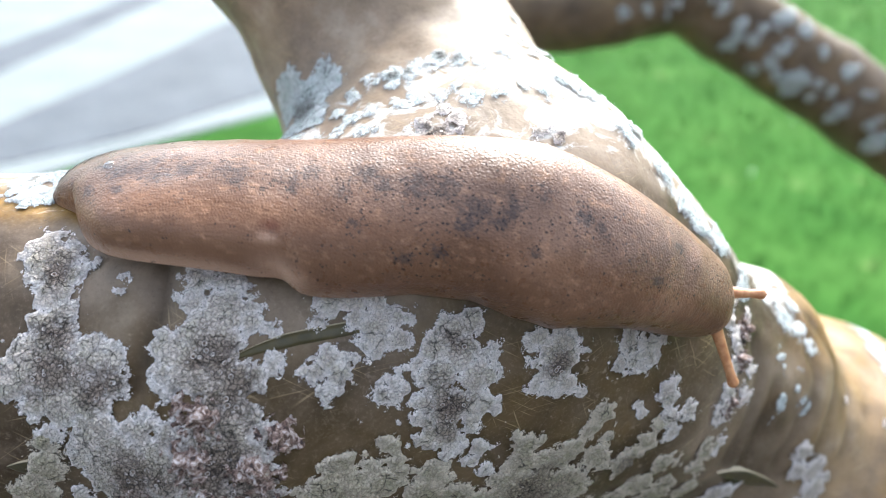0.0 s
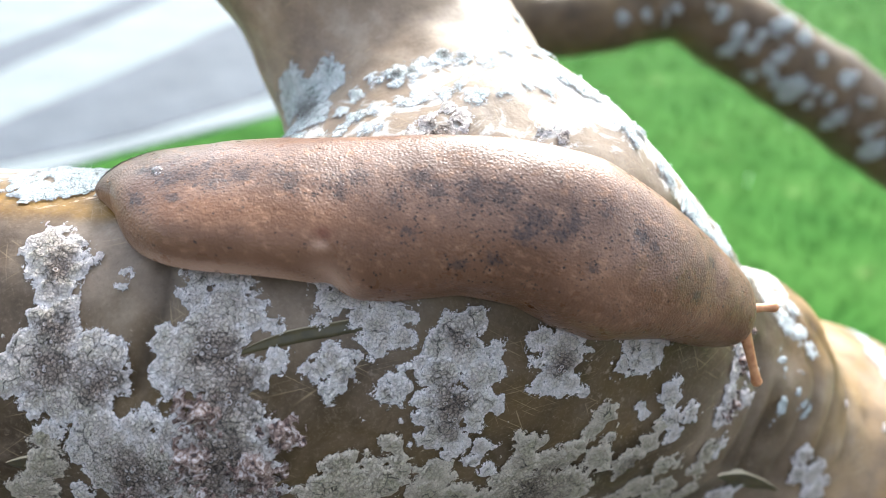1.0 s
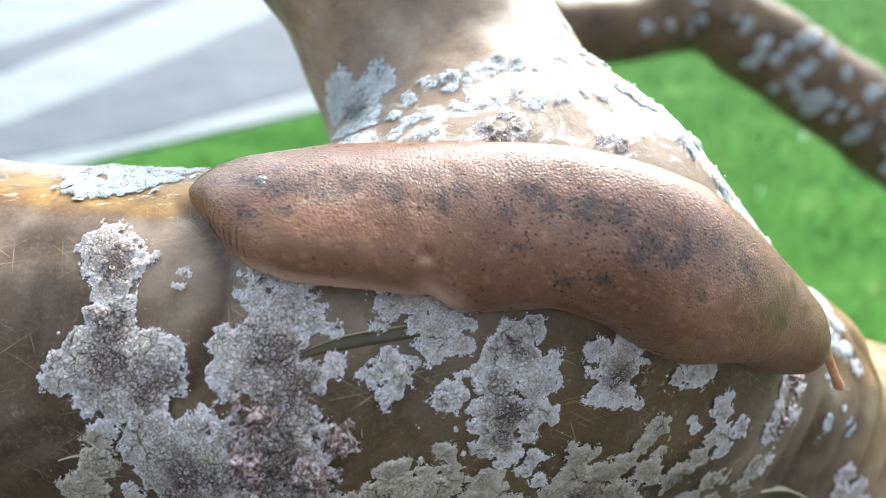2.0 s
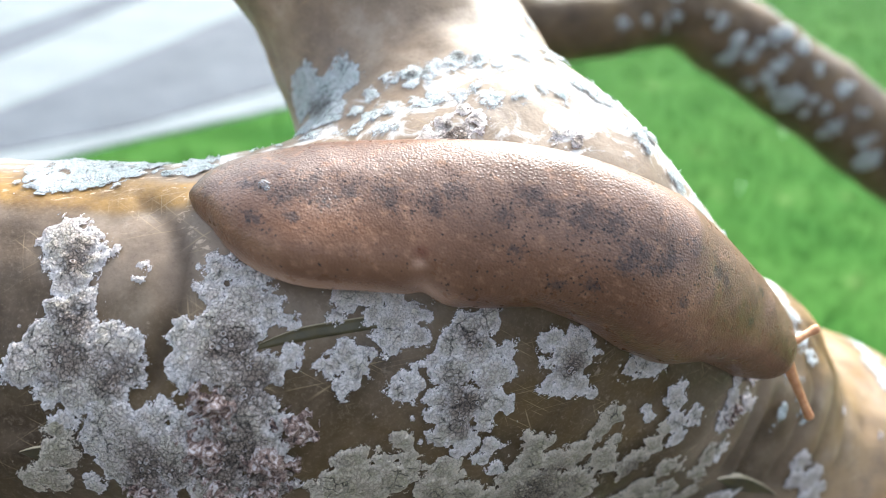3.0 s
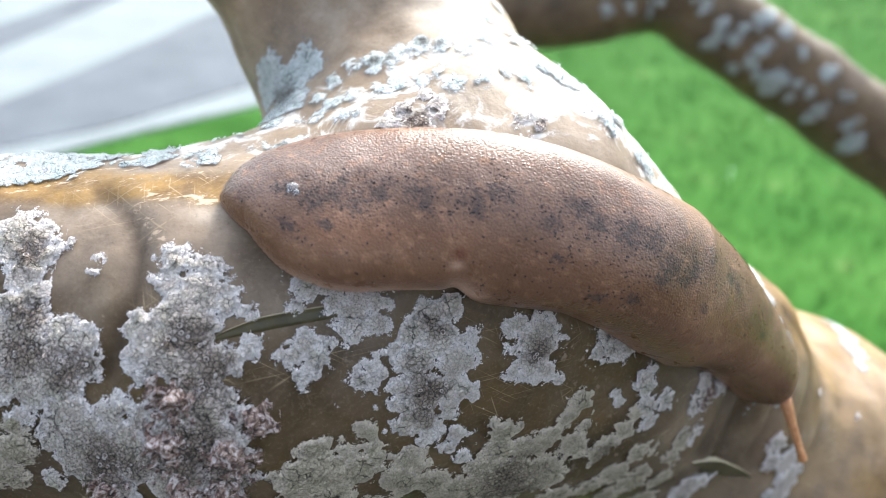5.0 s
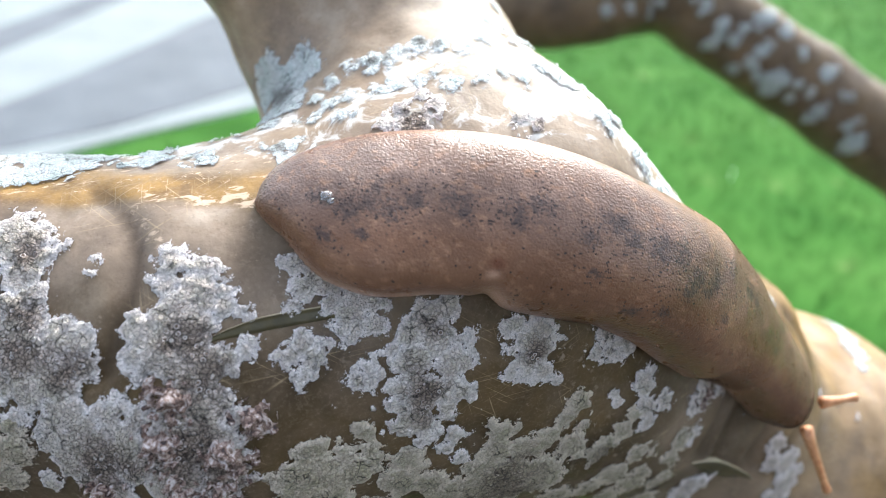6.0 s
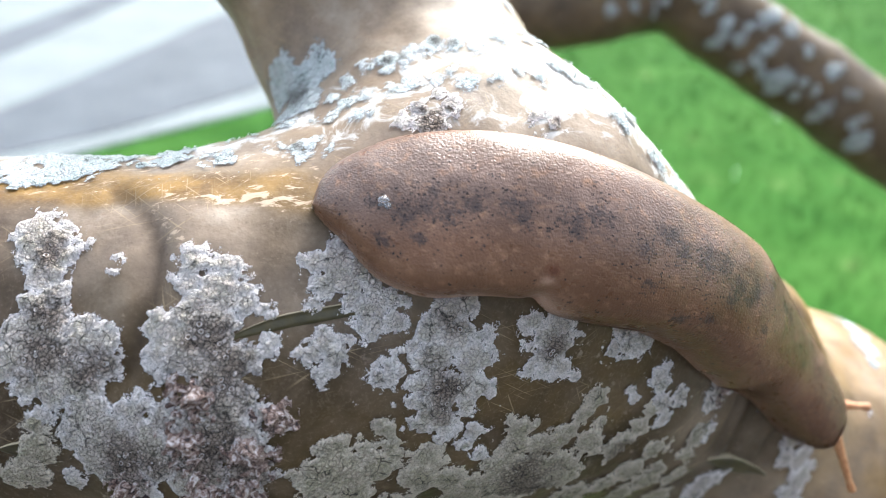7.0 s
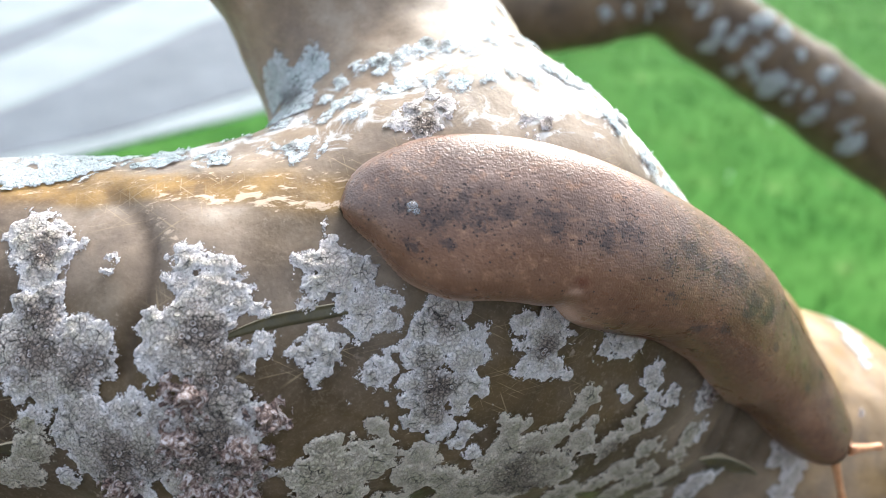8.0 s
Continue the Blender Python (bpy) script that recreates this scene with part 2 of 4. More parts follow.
def concrete_material(name, a, c):
    m, t, b = material(name, 0.85, 0.3)
    at = t.nodes.new("ShaderNodeNewGeometry").outputs["Position"]
    tone = ramp(t, grain(t, at, 0.3, 5, 0.6), (0.3, a), (0.7, c))
    tone = mixed(t, ramp(t, grain(t, at, 0.02, 3), (0.5, 0.0), (0.75, 0.3)), tone, (0.2, 0.19, 0.18))
    t.links.new(tone, b.inputs["Base Color"])
    relief(t, b, (grain(t, at, 0.01, 4), 0.003, 0.4))
    return m

def slime_material():
    m, t, b = material("slime", 0.08, 0.8)
    b.inputs["Base Color"].default_value = (0.82, 0.84, 0.86, 1)
    b.inputs["Transmission Weight"].default_value = 0.85
    return m

def peel_material():
    m, t, b = material("peeled_bark", 0.4, 0.5)
    at = spot(t, "peel")
    lip = t.nodes.new("ShaderNodeAttribute")
    lip.attribute_name = "lip"
    tone = ramp(t, grain(t, at, 0.003, 4), (0.35, (0.040, 0.030, 0.009)), (0.65, (0.078, 0.058, 0.016)))
    tone = mixed(t, lip.outputs["Fac"], tone, (0.40, 0.32, 0.21))
    t.links.new(tone, b.inputs["Base Color"])
    relief(t, b, (grain(t, at, 0.001, 3), 0.0002, 0.5))
    return m

BARK = bark_material()
PEEL = peel_material()
GREY_LICHEN = lichen_material("grey_lichen", (0.95, 0.86, 0.82), (0.71, 0.60, 0.52), (0.64, 0.56, 0.45), (0.27, 0.20, 0.155))
GREEN_LICHEN = lichen_material("green_lichen", (0.76, 0.65, 0.52), (0.54, 0.45, 0.34), (0.46, 0.40, 0.27), (0.25, 0.195, 0.145))
WHITE_LICHEN = lichen_material("white_lichen", (0.74, 0.76, 0.76), (0.62, 0.645, 0.63), (0.50, 0.565, 0.53), (0.17, 0.165, 0.15), 1.0, 0.35, 0.97, 0.6)
KNOT = knot_material()
SKIN = skin_material()
FEELER = tentacle_material()
SLIME = slime_material()
GRASS = lawn_material("lawn", (0.028, 0.088, 0.014), (0.041, 0.111, 0.019), (0.062, 0.138, 0.029))
BLADES = lawn_material("grass_blades", (0.033, 0.100, 0.015), (0.049, 0.126, 0.022), (0.073, 0.156, 0.034))
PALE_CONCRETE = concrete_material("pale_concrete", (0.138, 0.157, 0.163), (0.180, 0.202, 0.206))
UNSEEN_DARK = concrete_material("unseen_dark", (0.04, 0.04, 0.04), (0.06, 0.06, 0.06))
# darker copy of the path's colour for its shadow bands; the wall wears it too
SHADE_AND_WALL_GREY = concrete_material("shade_and_wall_grey", (0.058, 0.067, 0.080), (0.086, 0.098, 0.114))

# ---- solid forms by distance fields ----
def lattice_noise(p, seed=0):
    """Smooth noise from -1 to 1 at an array of points (n, 3)."""
    i = np.floor(p).astype(np.int64)
    f = p - i
    f = f * f * (3 - 2 * f)
    total = np.zeros(len(p))
    for dx in (0, 1):
        for dy in (0, 1):
            for dz in (0, 1):
                h = (i[:, 0] + dx) * 374761393 + (i[:, 1] + dy) * 668265263 + (i[:, 2] + dz) * 2147483647 + seed * 1274126177
                h = ((h ^ (h >> 13)) * 1274126177) & 0xFFFFFFFF
                h = (h ^ (h >> 16)) & 0xFFFF
                w = (f[:, 0] if dx else 1 - f[:, 0]) * (f[:, 1] if dy else 1 - f[:, 1]) * (f[:, 2] if dz else 1 - f[:, 2])
                total += w * (h / 32767.5 - 1)
    return total

def rough_noise(p, size, octaves=3, seed=0):
    total, gain = np.zeros(len(p)), 1.0
    for k in range(octaves):
        total += gain * lattice_noise(p / size * 2 ** k, seed + k)
        gain *= 0.5
    return total

def blend(a, b, k):
    h = np.clip(0.5 + 0.5 * (b - a) / k, 0, 1)
    return b + (a - b) * h - k * h * (1 - h)

def limb_field(p, nodes):
    """Distance to a tapering limb; nodes of x, y, z, radius."""
    best = None
    for (ax, ay, az, ra), (bx, by, bz, rb) in zip(nodes, nodes[1:]):
        a, ba = np.array((ax, ay, az)), np.array((bx - ax, by - ay, bz - az))
        pa = p - a
        h = np.clip(pa @ ba / (ba @ ba), 0, 1)
        d = np.linalg.norm(pa - h[:, None] * ba, axis=1) - (ra + (rb - ra) * h)
        best = d if best is None else blend(best, d, 0.006)
    return best

# The tree's own space: x along the arm, y up its slope, z out of the bark.
PLACE = pose(0, 0, EYE, 90 + TILT, 0, 0)
ARM = [(-0.26, -0.012, -0.135, 0.027), (-0.1001, -0.0166, -0.1197, 0.0292), (-0.0239, -0.0148, -0.1114, 0.0257), (0.0528, -0.0236, -0.1486, 0.0217)]
STEM = [(0.0336, -0.035, -0.1604, 0.0262), (0.082, -0.0509, -0.1799, 0.0350), (0.15, -0.1, -0.19, 0.04), (0.24, -0.16, -0.23, 0.044)]
LIMB = [(0.0202, -0.0065, -0.1286, 0.0257), (0.0068, -0.0013, -0.1219, 0.0289), (-0.0064, 0.0301, -0.1437, 0.0223), (-0.0224, 0.0594, -0.1369, 0.0213), (-0.03, 0.12, -0.17, 0.02), (-0.04, 0.20, -0.25, 0.024), (-0.05, 0.27, -0.34, 0.027)]
FAR = [(-0.05, 0.24, -0.32, 0.024), (0.0, 0.165, -0.42, 0.021), (0.0416, 0.1371, -0.45, 0.020), (0.0914, 0.1347, -0.45, 0.020), (0.1179, 0.1414, -0.45, 0.021), (0.1445, 0.1458, -0.45, 0.0215), (0.1712, 0.1322, -0.45, 0.0232), (0.208, 0.1092, -0.45, 0.024), (0.2644, 0.0713, -0.45, 0.0245), (0.3765, -0.0061, -0.45, 0.0225), (0.50, -0.05, -0.50, 0.018)]

def tree_field(p):
    d = blend(limb_field(p, ARM), limb_field(p, STEM), 0.014)
    return blend(d, limb_field(p, LIMB), 0.016)

def far_field(p):
    return limb_field(p, FAR)

def net(field, low, high, step, keep=None):
    """A mesh of the field's zero surface inside a box (surface nets): points, quads."""
    n = [int(math.ceil((b - a) / step)) + 1 for a, b in zip(low, high)]
    axes = [low[k] + step * np.arange(n[k]) for k in range(3)]
    grid = np.stack(np.meshgrid(*axes, indexing="ij"), -1).reshape(-1, 3)
    v = np.full(len(grid), 1.0)
    wide = 4 * step
    rough = [np.arange(low[k], high[k] + 2 * wide, wide) for k in range(3)]
    block = np.stack(np.meshgrid(*rough, indexing="ij"), -1).reshape(-1, 3)
    block = field(block).reshape([len(r) for r in rough])
    near = block[np.ix_(*[np.minimum(np.round((axes[k] - low[k]) / wide).astype(int), len(rough[k]) - 1) for k in range(3)])].ravel()
    v = near.copy()
    close = np.abs(near) < 2.2 * wide
    v[close] = field(grid[close])
    v = v.reshape(n)
    inside = v < 0
    cell = [m - 1 for m in n]
    count, place = np.zeros(cell), np.zeros((*cell, 3))
    base = np.stack(np.meshgrid(*[np.arange(c) for c in cell], indexing="ij"), -1)
    corner = lambda o: tuple(slice(o[k], o[k] + cell[k]) for k in range(3))
    for axis in range(3):
        others = [k for k in range(3) if k != axis]
        for i in (0, 1):
            for j in (0, 1):
                o = [0, 0, 0]
                o[others[0]], o[others[1]] = i, j
                e = list(o)
                e[axis] = 1
                a, b = v[corner(o)], v[corner(e)]
                cross = (a < 0) != (b < 0)
                f = np.where(cross, a / np.where(cross, a - b, 1), 0)
                at = np.zeros((*cell, 3)) + o
                at[..., axis] = f
                place += np.where(cross[..., None], at, 0)
                count += cross
    used = count > 0
    index = -np.ones(cell, dtype=np.int64)
    index[used] = np.arange(used.sum())
    points = np.array(low) + step * (base[used] + place[used] / count[used][:, None])
    quads = []
    for axis in range(3):
        b, c = (axis + 1) % 3, (axis + 2) % 3
        s0 = [slice(1, m - 1) for m in n]
        s0[axis] = slice(0, n[axis] - 1)
        s1 = list(s0)
        s1[axis] = slice(1, n[axis])
        va, vb = inside[tuple(s0)], inside[tuple(s1)]
        hits = np.argwhere(va != vb)
        if not len(hits):
            continue
        start = hits + np.array([s.start for s in s0])
        out = va[tuple(hits.T)]
        cells = []
        for db, dc in ((0, 0), (-1, 0), (-1, -1), (0, -1)):
            q = start.copy()
            q[:, b] += db
            q[:, c] += dc
            cells.append(index[tuple(q.T)])
        q = np.stack(cells, 1)
        quads.append(np.where(out[:, None], q, q[:, ::-1]))
    quads = np.concatenate(quads)
    return points, quads[(quads >= 0).all(1)]

def mesh_from(name, points, faces, material, smooth=True):
    me = bpy.data.meshes.new(name)
    me.from_pydata(points.tolist(), [], faces.tolist())
    me.materials.append(material)
    if smooth:
        me.polygons.foreach_set("use_smooth", np.ones(len(me.polygons), dtype=bool))
    me.update()
    return me

def on_bark(x, y, field=tree_field, top=0.0):
    """The bark's surface under points x, y (arrays), in the tree's space."""
    p = np.stack([x, y, np.full(len(x), -0.03 + top)], 1)
    for _ in range(60):
        p[:, 2] -= 0.8 * np.maximum(field(p), -0.002)
    return p

def outward(p, field=tree_field, e=0.0008):
    n = np.stack([field(p + np.eye(3)[k] * e) - field(p - np.eye(3)[k] * e) for k in range(3)], 1)
    return n / np.linalg.norm(n, axis=1)[:, None]

# ---- the tree ----
def part(name, me, parent, label=""):
    ob = new(name, me)
    ob.parent = parent
    if label:
        ob["label"] = label
    return ob

def stored(me, name, values):
    """Keeps a number or vector for every point of a mesh."""
    if values.ndim == 2:
        me.attributes.new(name, "FLOAT_VECTOR", "POINT").data.foreach_set("vector", values.ravel().astype(np.float32))
    else:
        me.attributes.new(name, "FLOAT", "POINT").data.foreach_set("value", values.astype(np.float32))
    return me

def tube(nodes, step=0.006, around=40, bumps=0.0006, seed=5):
    """A tapering limb as a swept tube: points and faces."""
    nodes = np.array(nodes)
    c = spline(nodes, 12)
    length = np.concatenate([[0], np.cumsum(np.linalg.norm(np.diff(c[:, :3], axis=0), axis=1))])
    count = max(4, int(length[-1] / step))
    c = np.stack([np.interp(np.linspace(0, length[-1], count), length, c[:, k]) for k in range(4)], 1)
    way = np.gradient(c[:, :3], axis=0)
    way /= np.linalg.norm(way, axis=1)[:, None]
    side = np.cross(way, (0.31, 0.2, 0.93))
    side /= np.linalg.norm(side, axis=1)[:, None]
    other = np.cross(way, side)
    a = np.linspace(0, 2 * math.pi, around, endpoint=False)
    ring = side[:, None] * np.cos(a)[None, :, None] + other[:, None] * np.sin(a)[None, :, None]
    p = (c[:, None, :3] + ring * c[:, None, 3:]).reshape(-1, 3)
    p += ring.reshape(-1, 3) * (bumps * rough_noise(p, 0.02, 3, seed))[:, None]
    i = (np.arange(count - 1)[:, None] * around + np.arange(around)[None]).ravel()
    j = (np.arange(count - 1)[:, None] * around + (np.arange(around)[None] + 1) % around).ravel()
    return p, np.stack([i, j, j + around, i + around], 1)

def spline(points, per=40):
    p = np.vstack([2 * points[0] - points[1], points, 2 * points[-1] - points[-2]])
    t = np.linspace(0, 1, per, endpoint=False)[:, None]
    out = [0.5 * (2 * b + (c - a) * t + (2 * a - 5 * b + 4 * c - d) * t ** 2 + (3 * b - a - 3 * c + d) * t ** 3) for a, b, c, d in zip(p, p[1:], p[2:], p[3:])]
    return np.vstack(out + [points[-1:]])

tree = tagged(new("tree"), "forked tree with smooth olive-brown bark and crusty grey lichen", "tree")
tree.matrix_world = PLACE

# ring scars round the bark, in millimetres
SCARS = [
    [(-38.3, 5), (-33.8, 2.3), (-31.2, -1.3), (-30.8, -5.5), (-31.8, -10.4), (-32.9, -14)],
    [(65.9, -12.3), (69.5, -17.4), (70.5, -23.4), (67.7, -31), (64.8, -39.6)],
    [(54, -21.5), (52.1, -27), (50.1, -32.9), (47.4, -41)],
    [(60.5, -10.5), (63, -16), (63.5, -22), (61, -29), (57.5, -36)], [(73, -16), (76, -22), (76.5, -29), (74, -37)], [(49.5, -14), (50.5, -19.5), (49, -26), (46, -33)]]
def scar_at(p):
    """How near points lie to a ring scar: 1 on it."""
    total = np.zeros(len(p))
    for line in SCARS:
        q = spline(np.array(line), 8) / 1000
        d = np.sqrt(((p[:, None, :2] - q[None]) ** 2).sum(2)).min(1)
        total = np.maximum(total, np.exp(-(d / 0.0013) ** 2))
    return total

pts, qs = net(tree_field, (-0.105, -0.075, -0.215), (0.125, 0.08, -0.06), 0.00115)
up = outward(pts)
front = pts[:, 2] > -0.15
dent = np.zeros(len(pts))
dent[front] = scar_at(pts[front])
lumps = 0.0007 * rough_noise(pts, 0.016, 3, 3) + 0.00018 * rough_noise(pts, 0.004, 2, 8)
me = mesh_from("trunk", pts + up * (lumps - 0.0008 * dent)[:, None], qs, BARK)
stored(me, "scar", np.where(pts[:, 0] > 0, 0.45, 0.7) * dent)
patchy = rough_noise(pts, 0.009, 3, 44)
wavy = 0.0016 * rough_noise(pts, 0.012, 3, 45)
ridge = np.exp(-((pts[:, 1] - 0.0059 + wavy) / 0.0022) ** 4) * np.clip((-pts[:, 0] - 0.006) / 0.006, 0, 1)
stem = np.clip((pts[:, 0] - 0.056) / 0.012, 0, 1)
stored(me, "amber", np.clip((ridge + 0.8 * stem) * (0.95 + 0.45 * patchy), 0, 0.9))
# grey-tan bark, paler towards the arm's upper half
tan_and_sheen = 1.0 * np.clip((pts[:, 1] + 0.013) / 0.009, 0, 1) * np.clip((0.004 - pts[:, 0]) / 0.01, 0, 1) * np.clip(0.75 + 0.8 * patchy, 0.2, 1)
tan_and_sheen *= 0.9 + 0.1 / (1 + np.exp(-(pts[:, 0] + 0.0325) / 0.0006))
scraped = np.clip((pts[:, 0] + 0.0335 - 0.9 * np.maximum(0.003 - pts[:, 1], 0)) / 0.0015, 0, 1) * np.clip((pts[:, 1] + 0.003) / 0.007, 0, 1) * np.clip((-pts[:, 0] - 0.012) / 0.01, 0, 1)
tan_and_sheen = np.maximum(tan_and_sheen, scraped)
# sheen of a lit slime film, painted in as a grey-beige patch
tan_and_sheen = np.maximum(tan_and_sheen, 0.7 * np.clip((pts[:, 0] - 0.030) / 0.008, 0, 1) * np.clip((-0.014 - pts[:, 1]) / 0.006, 0, 1) * np.clip(0.75 + 0.8 * patchy, 0.2, 1))
tan_and_sheen = np.maximum(tan_and_sheen, 0.3 * stem * np.clip(0.75 + 0.8 * patchy, 0.2, 1))
crest = 0.8 * np.clip((pts[:, 1] - 0.008 + wavy) / 0.002, 0, 1)
# the minus term darkens the flare's lower right: shade put in the colour
stored(me, "tone_and_light", (1 - np.clip(1.2 * ridge, 0, 1)) * np.maximum(np.maximum(tan_and_sheen, crest), np.clip((pts[:, 1] + 0.25 * pts[:, 0] - 0.008 + 0.004 * rough_noise(pts, 0.008, 3, 14)) / 0.010, 0, 1) * (pts[:, 0] > -0.036) * np.clip(0.30 + 0.7 * rough_noise(pts, 0.010, 3, 71) - 0.5 * np.clip((pts[:, 0] - 0.004) / 0.012, 0, 1) * np.clip((0.024 - pts[:, 1]) / 0.006, 0, 1), 0.08, 1)))
flare = np.clip((pts[:, 1] - 0.0105) / 0.004, 0, 1) * np.clip((0.034 - pts[:, 1] - 0.35 * np.maximum(0.01 - pts[:, 0], 0)) / 0.005, 0, 1) * (pts[:, 0] > -0.034)
along_edge = np.clip((pts[:, 1] + 0.78 * pts[:, 0] - 0.0305) / 0.004, 0, 1) * (pts[:, 1] < 0.026) * (pts[:, 0] < 0.062)
crown_ = 0.75 * np.clip((pts[:, 1] - 0.0085) / 0.002, 0, 1) * np.clip((0.016 - pts[:, 1]) / 0.004, 0, 1) * (pts[:, 0] < -0.01)
stored(me, "chalk", np.maximum(np.maximum(0.36 * flare, 0.5 * along_edge), 0.6 * crown_))
lip_ = np.exp(-((pts[:, 1] - 0.0042 - 0.05 * (pts[:, 0] + 0.03) + wavy) / 0.0012) ** 2) * np.clip((pts[:, 0] + 0.0335) / 0.002, 0, 1) * (pts[:, 0] < -0.008)
side_ = np.exp(-((pts[:, 0] + 0.0325 - 1.15 * (0.0028 - pts[:, 1])) / 0.0011) ** 2) * (pts[:, 1] < 0.004) * (pts[:, 1] > -0.003)
worn_ = 0.38 * np.clip((pts[:, 1] - 0.0025) / 0.003, 0, 1) * np.clip((0.012 - pts[:, 1]) / 0.002, 0, 1) * (pts[:, 0] < -0.005)
stored(me, "scuff", np.maximum(0.8 * np.maximum(lip_, side_), worn_) * (pts[:, 2] > -0.12))
part("trunk", me, tree)
part("limb", mesh_from("limb", *tube([(-0.095, -0.0166, -0.1193, 0.0286), (-0.15, -0.0152, -0.1245, 0.0285), (-0.26, -0.012, -0.135, 0.027), (-0.42, 0.03, -0.15, 0.022), (-0.62, 0.13, -0.16, 0.014)]), BARK), tree)
part("limb", mesh_from("limb", *tube([(-0.0247, 0.075, -0.146, 0.0202), (-0.03, 0.12, -0.17, 0.0205), (-0.04, 0.20, -0.25, 0.024), (-0.05, 0.27, -0.34, 0.026), (-0.07, 0.40, -0.42, 0.022), (-0.06, 0.58, -0.46, 0.015)]), BARK), tree)
upper = bpy.data.objects["limb.001"].data
stored(upper, "tone_and_light", np.full(len(upper.vertices), 0.45))
far_limb = part("limb", mesh_from("limb", *tube(FAR, 0.005, 48, 0.0016, 9), BARK), tree)
base = PLACE.inverted()
stored(far_limb.data, "tone_and_light", np.full(len(far_limb.data.vertices), 0.15))
for name in ("limb",):
    outer = bpy.data.objects[name].data
    stored(outer, "amber", np.full(len(outer.vertices), 0.4))
down = [tuple(base @ Vector(p)) + (r,) for p, r in (((0.30, 0.16, 0.75), 0.050), ((0.33, 0.20, 0.40), 0.055), ((0.345, 0.215, 0.12), 0.062), ((0.35, 0.22, -0.03), 0.085))]
part("trunk", mesh_from("trunk", *tube([(0.11, -0.072, -0.185, 0.0365), (0.15, -0.1, -0.19, 0.040), (0.24, -0.16, -0.23, 0.044)] + down, 0.01), BARK), tree)

# the old, brown-fruited middles of the lichens: x, y, radius in mm
HEARTS = [(-43.7, -1.8, 2.6), (-42.8, -9.2, 3), (-42.5, -12.9, 4), (-37.5, -13.9, 3.5), (-24.4, -10.8, 3.4), (-22.5, -14.5, 4), (-24.5, -22.9, 6), (-21, -25.5, 5), (-34, -25.4, 4.5), (1.8, -9.6, 2), (0.3, -16.7, 3.2), (0.5, -20, 2.5), (14.2, -13.0, 2.4), (12.4, -31.4, 5), (26.5, -29.5, 3), (-0.6, 14.6, 2.6), (-20.6, 21.5, 3)]
HEARTS += [(0.1, 27.6, 1.3), (2.1, 27.2, 1.0), (4.7, 25.0, 1.0), (9.7, 21.8, 1.6), (-6.6, 24.7, 1.1), (-4.6, 25.2, 1.0), (-17.2, 11.1, 1.2), (-16.3, 10.2, 1.0), (15.2, 14.7, 1.6), (14.1, 18.3, 1.2)]

def crust(name, blobs, material_, step=0.00026, thick=0.00030, fray=0.0011, seed=1, field=tree_field, reach=0.0, label="", spread_=1.07):
    """A crust that grows on the bark over a union of blobs (x, y, z, radius in mm), frayed at its rim."""
    b = np.array(blobs) / 1000
    b[:, 3] *= spread_
    low, high = (b[:, :2] - b[:, 3:] * 1.25).min(0) - 0.0012, (b[:, :2] + b[:, 3:] * 1.25).max(0) + 0.0012
    coarse = 0.0006
    gx, gy = [np.arange(low[k], high[k] + coarse, coarse) for k in (0, 1)]
    X, Y = np.meshgrid(gx, gy, indexing="ij")
    p = on_bark(X.ravel(), Y.ravel(), field, reach)
    n = outward(p, field)
    p = (p + n * (0.0007 * rough_noise(p, 0.016, 3, 3) + 0.00018 * rough_noise(p, 0.004, 2, 8))[:, None]).reshape(*X.shape, 3)
    n = n.reshape(*X.shape, 3)
    fx, fy = [np.arange(low[k], high[k], step) for k in (0, 1)]
    FX, FY = np.meshgrid(fx, fy, indexing="ij")
    u, w = (FX.ravel() - low[0]) / coarse, (FY.ravel() - low[1]) / coarse
    i, j = np.minimum(u.astype(int), len(gx) - 2), np.minimum(w.astype(int), len(gy) - 2)
    u, w = (u - i)[:, None], (w - j)[:, None]
    flat = lambda g: g[i, j] * (1 - u) * (1 - w) + g[i + 1, j] * u * (1 - w) + g[i, j + 1] * (1 - u) * w + g[i + 1, j + 1] * u * w
    P, N = flat(p), flat(n)
    N /= np.linalg.norm(N, axis=1)[:, None]
    inset = np.full(len(P), -1.0)
    for x, y, z, r in b:
        d = r - np.sqrt((P[:, 0] - x) ** 2 + (P[:, 1] - y) ** 2 + 0.35 * (P[:, 2] - z) ** 2)
        inset = np.maximum(inset, d)
    inset = inset + 0.75 * fray * rough_noise(P, 0.0034, 4, seed) + 0.75 * fray * np.abs(rough_noise(P, 0.0014, 2, seed + 2)) + 0.0007 * rough_noise(P, 0.0008, 3, seed + 7) - 0.0001
    aged = np.zeros(len(P))
    for x, y, r in HEARTS:
        aged = np.maximum(aged, np.exp(-((P[:, 0] * 1000 - x) ** 2 + (P[:, 1] * 1000 - y) ** 2) / r ** 2))
    high_ = 0.00008 + thick * (np.clip(inset / 0.0012, 0, 1) + 0.75 * np.clip(inset / 0.003, 0, 1) * (0.6 + rough_noise(P, 0.0016, 3, seed + 3)) + 0.7 * rough_noise(P, 0.0007, 2, seed + 5))
    m = len(fy)
    a = (np.arange(len(fx) - 1)[:, None] * m + np.arange(m - 1)[None]).ravel()
    quads = np.stack([a, a + m, a + m + 1, a + 1], 1)
    keep = (inset[quads] > -0.0009).any(1) & (np.abs(P[quads][:, :, 2].max(1) - P[quads][:, :, 2].min(1)) < 0.004)
    quads = quads[keep]
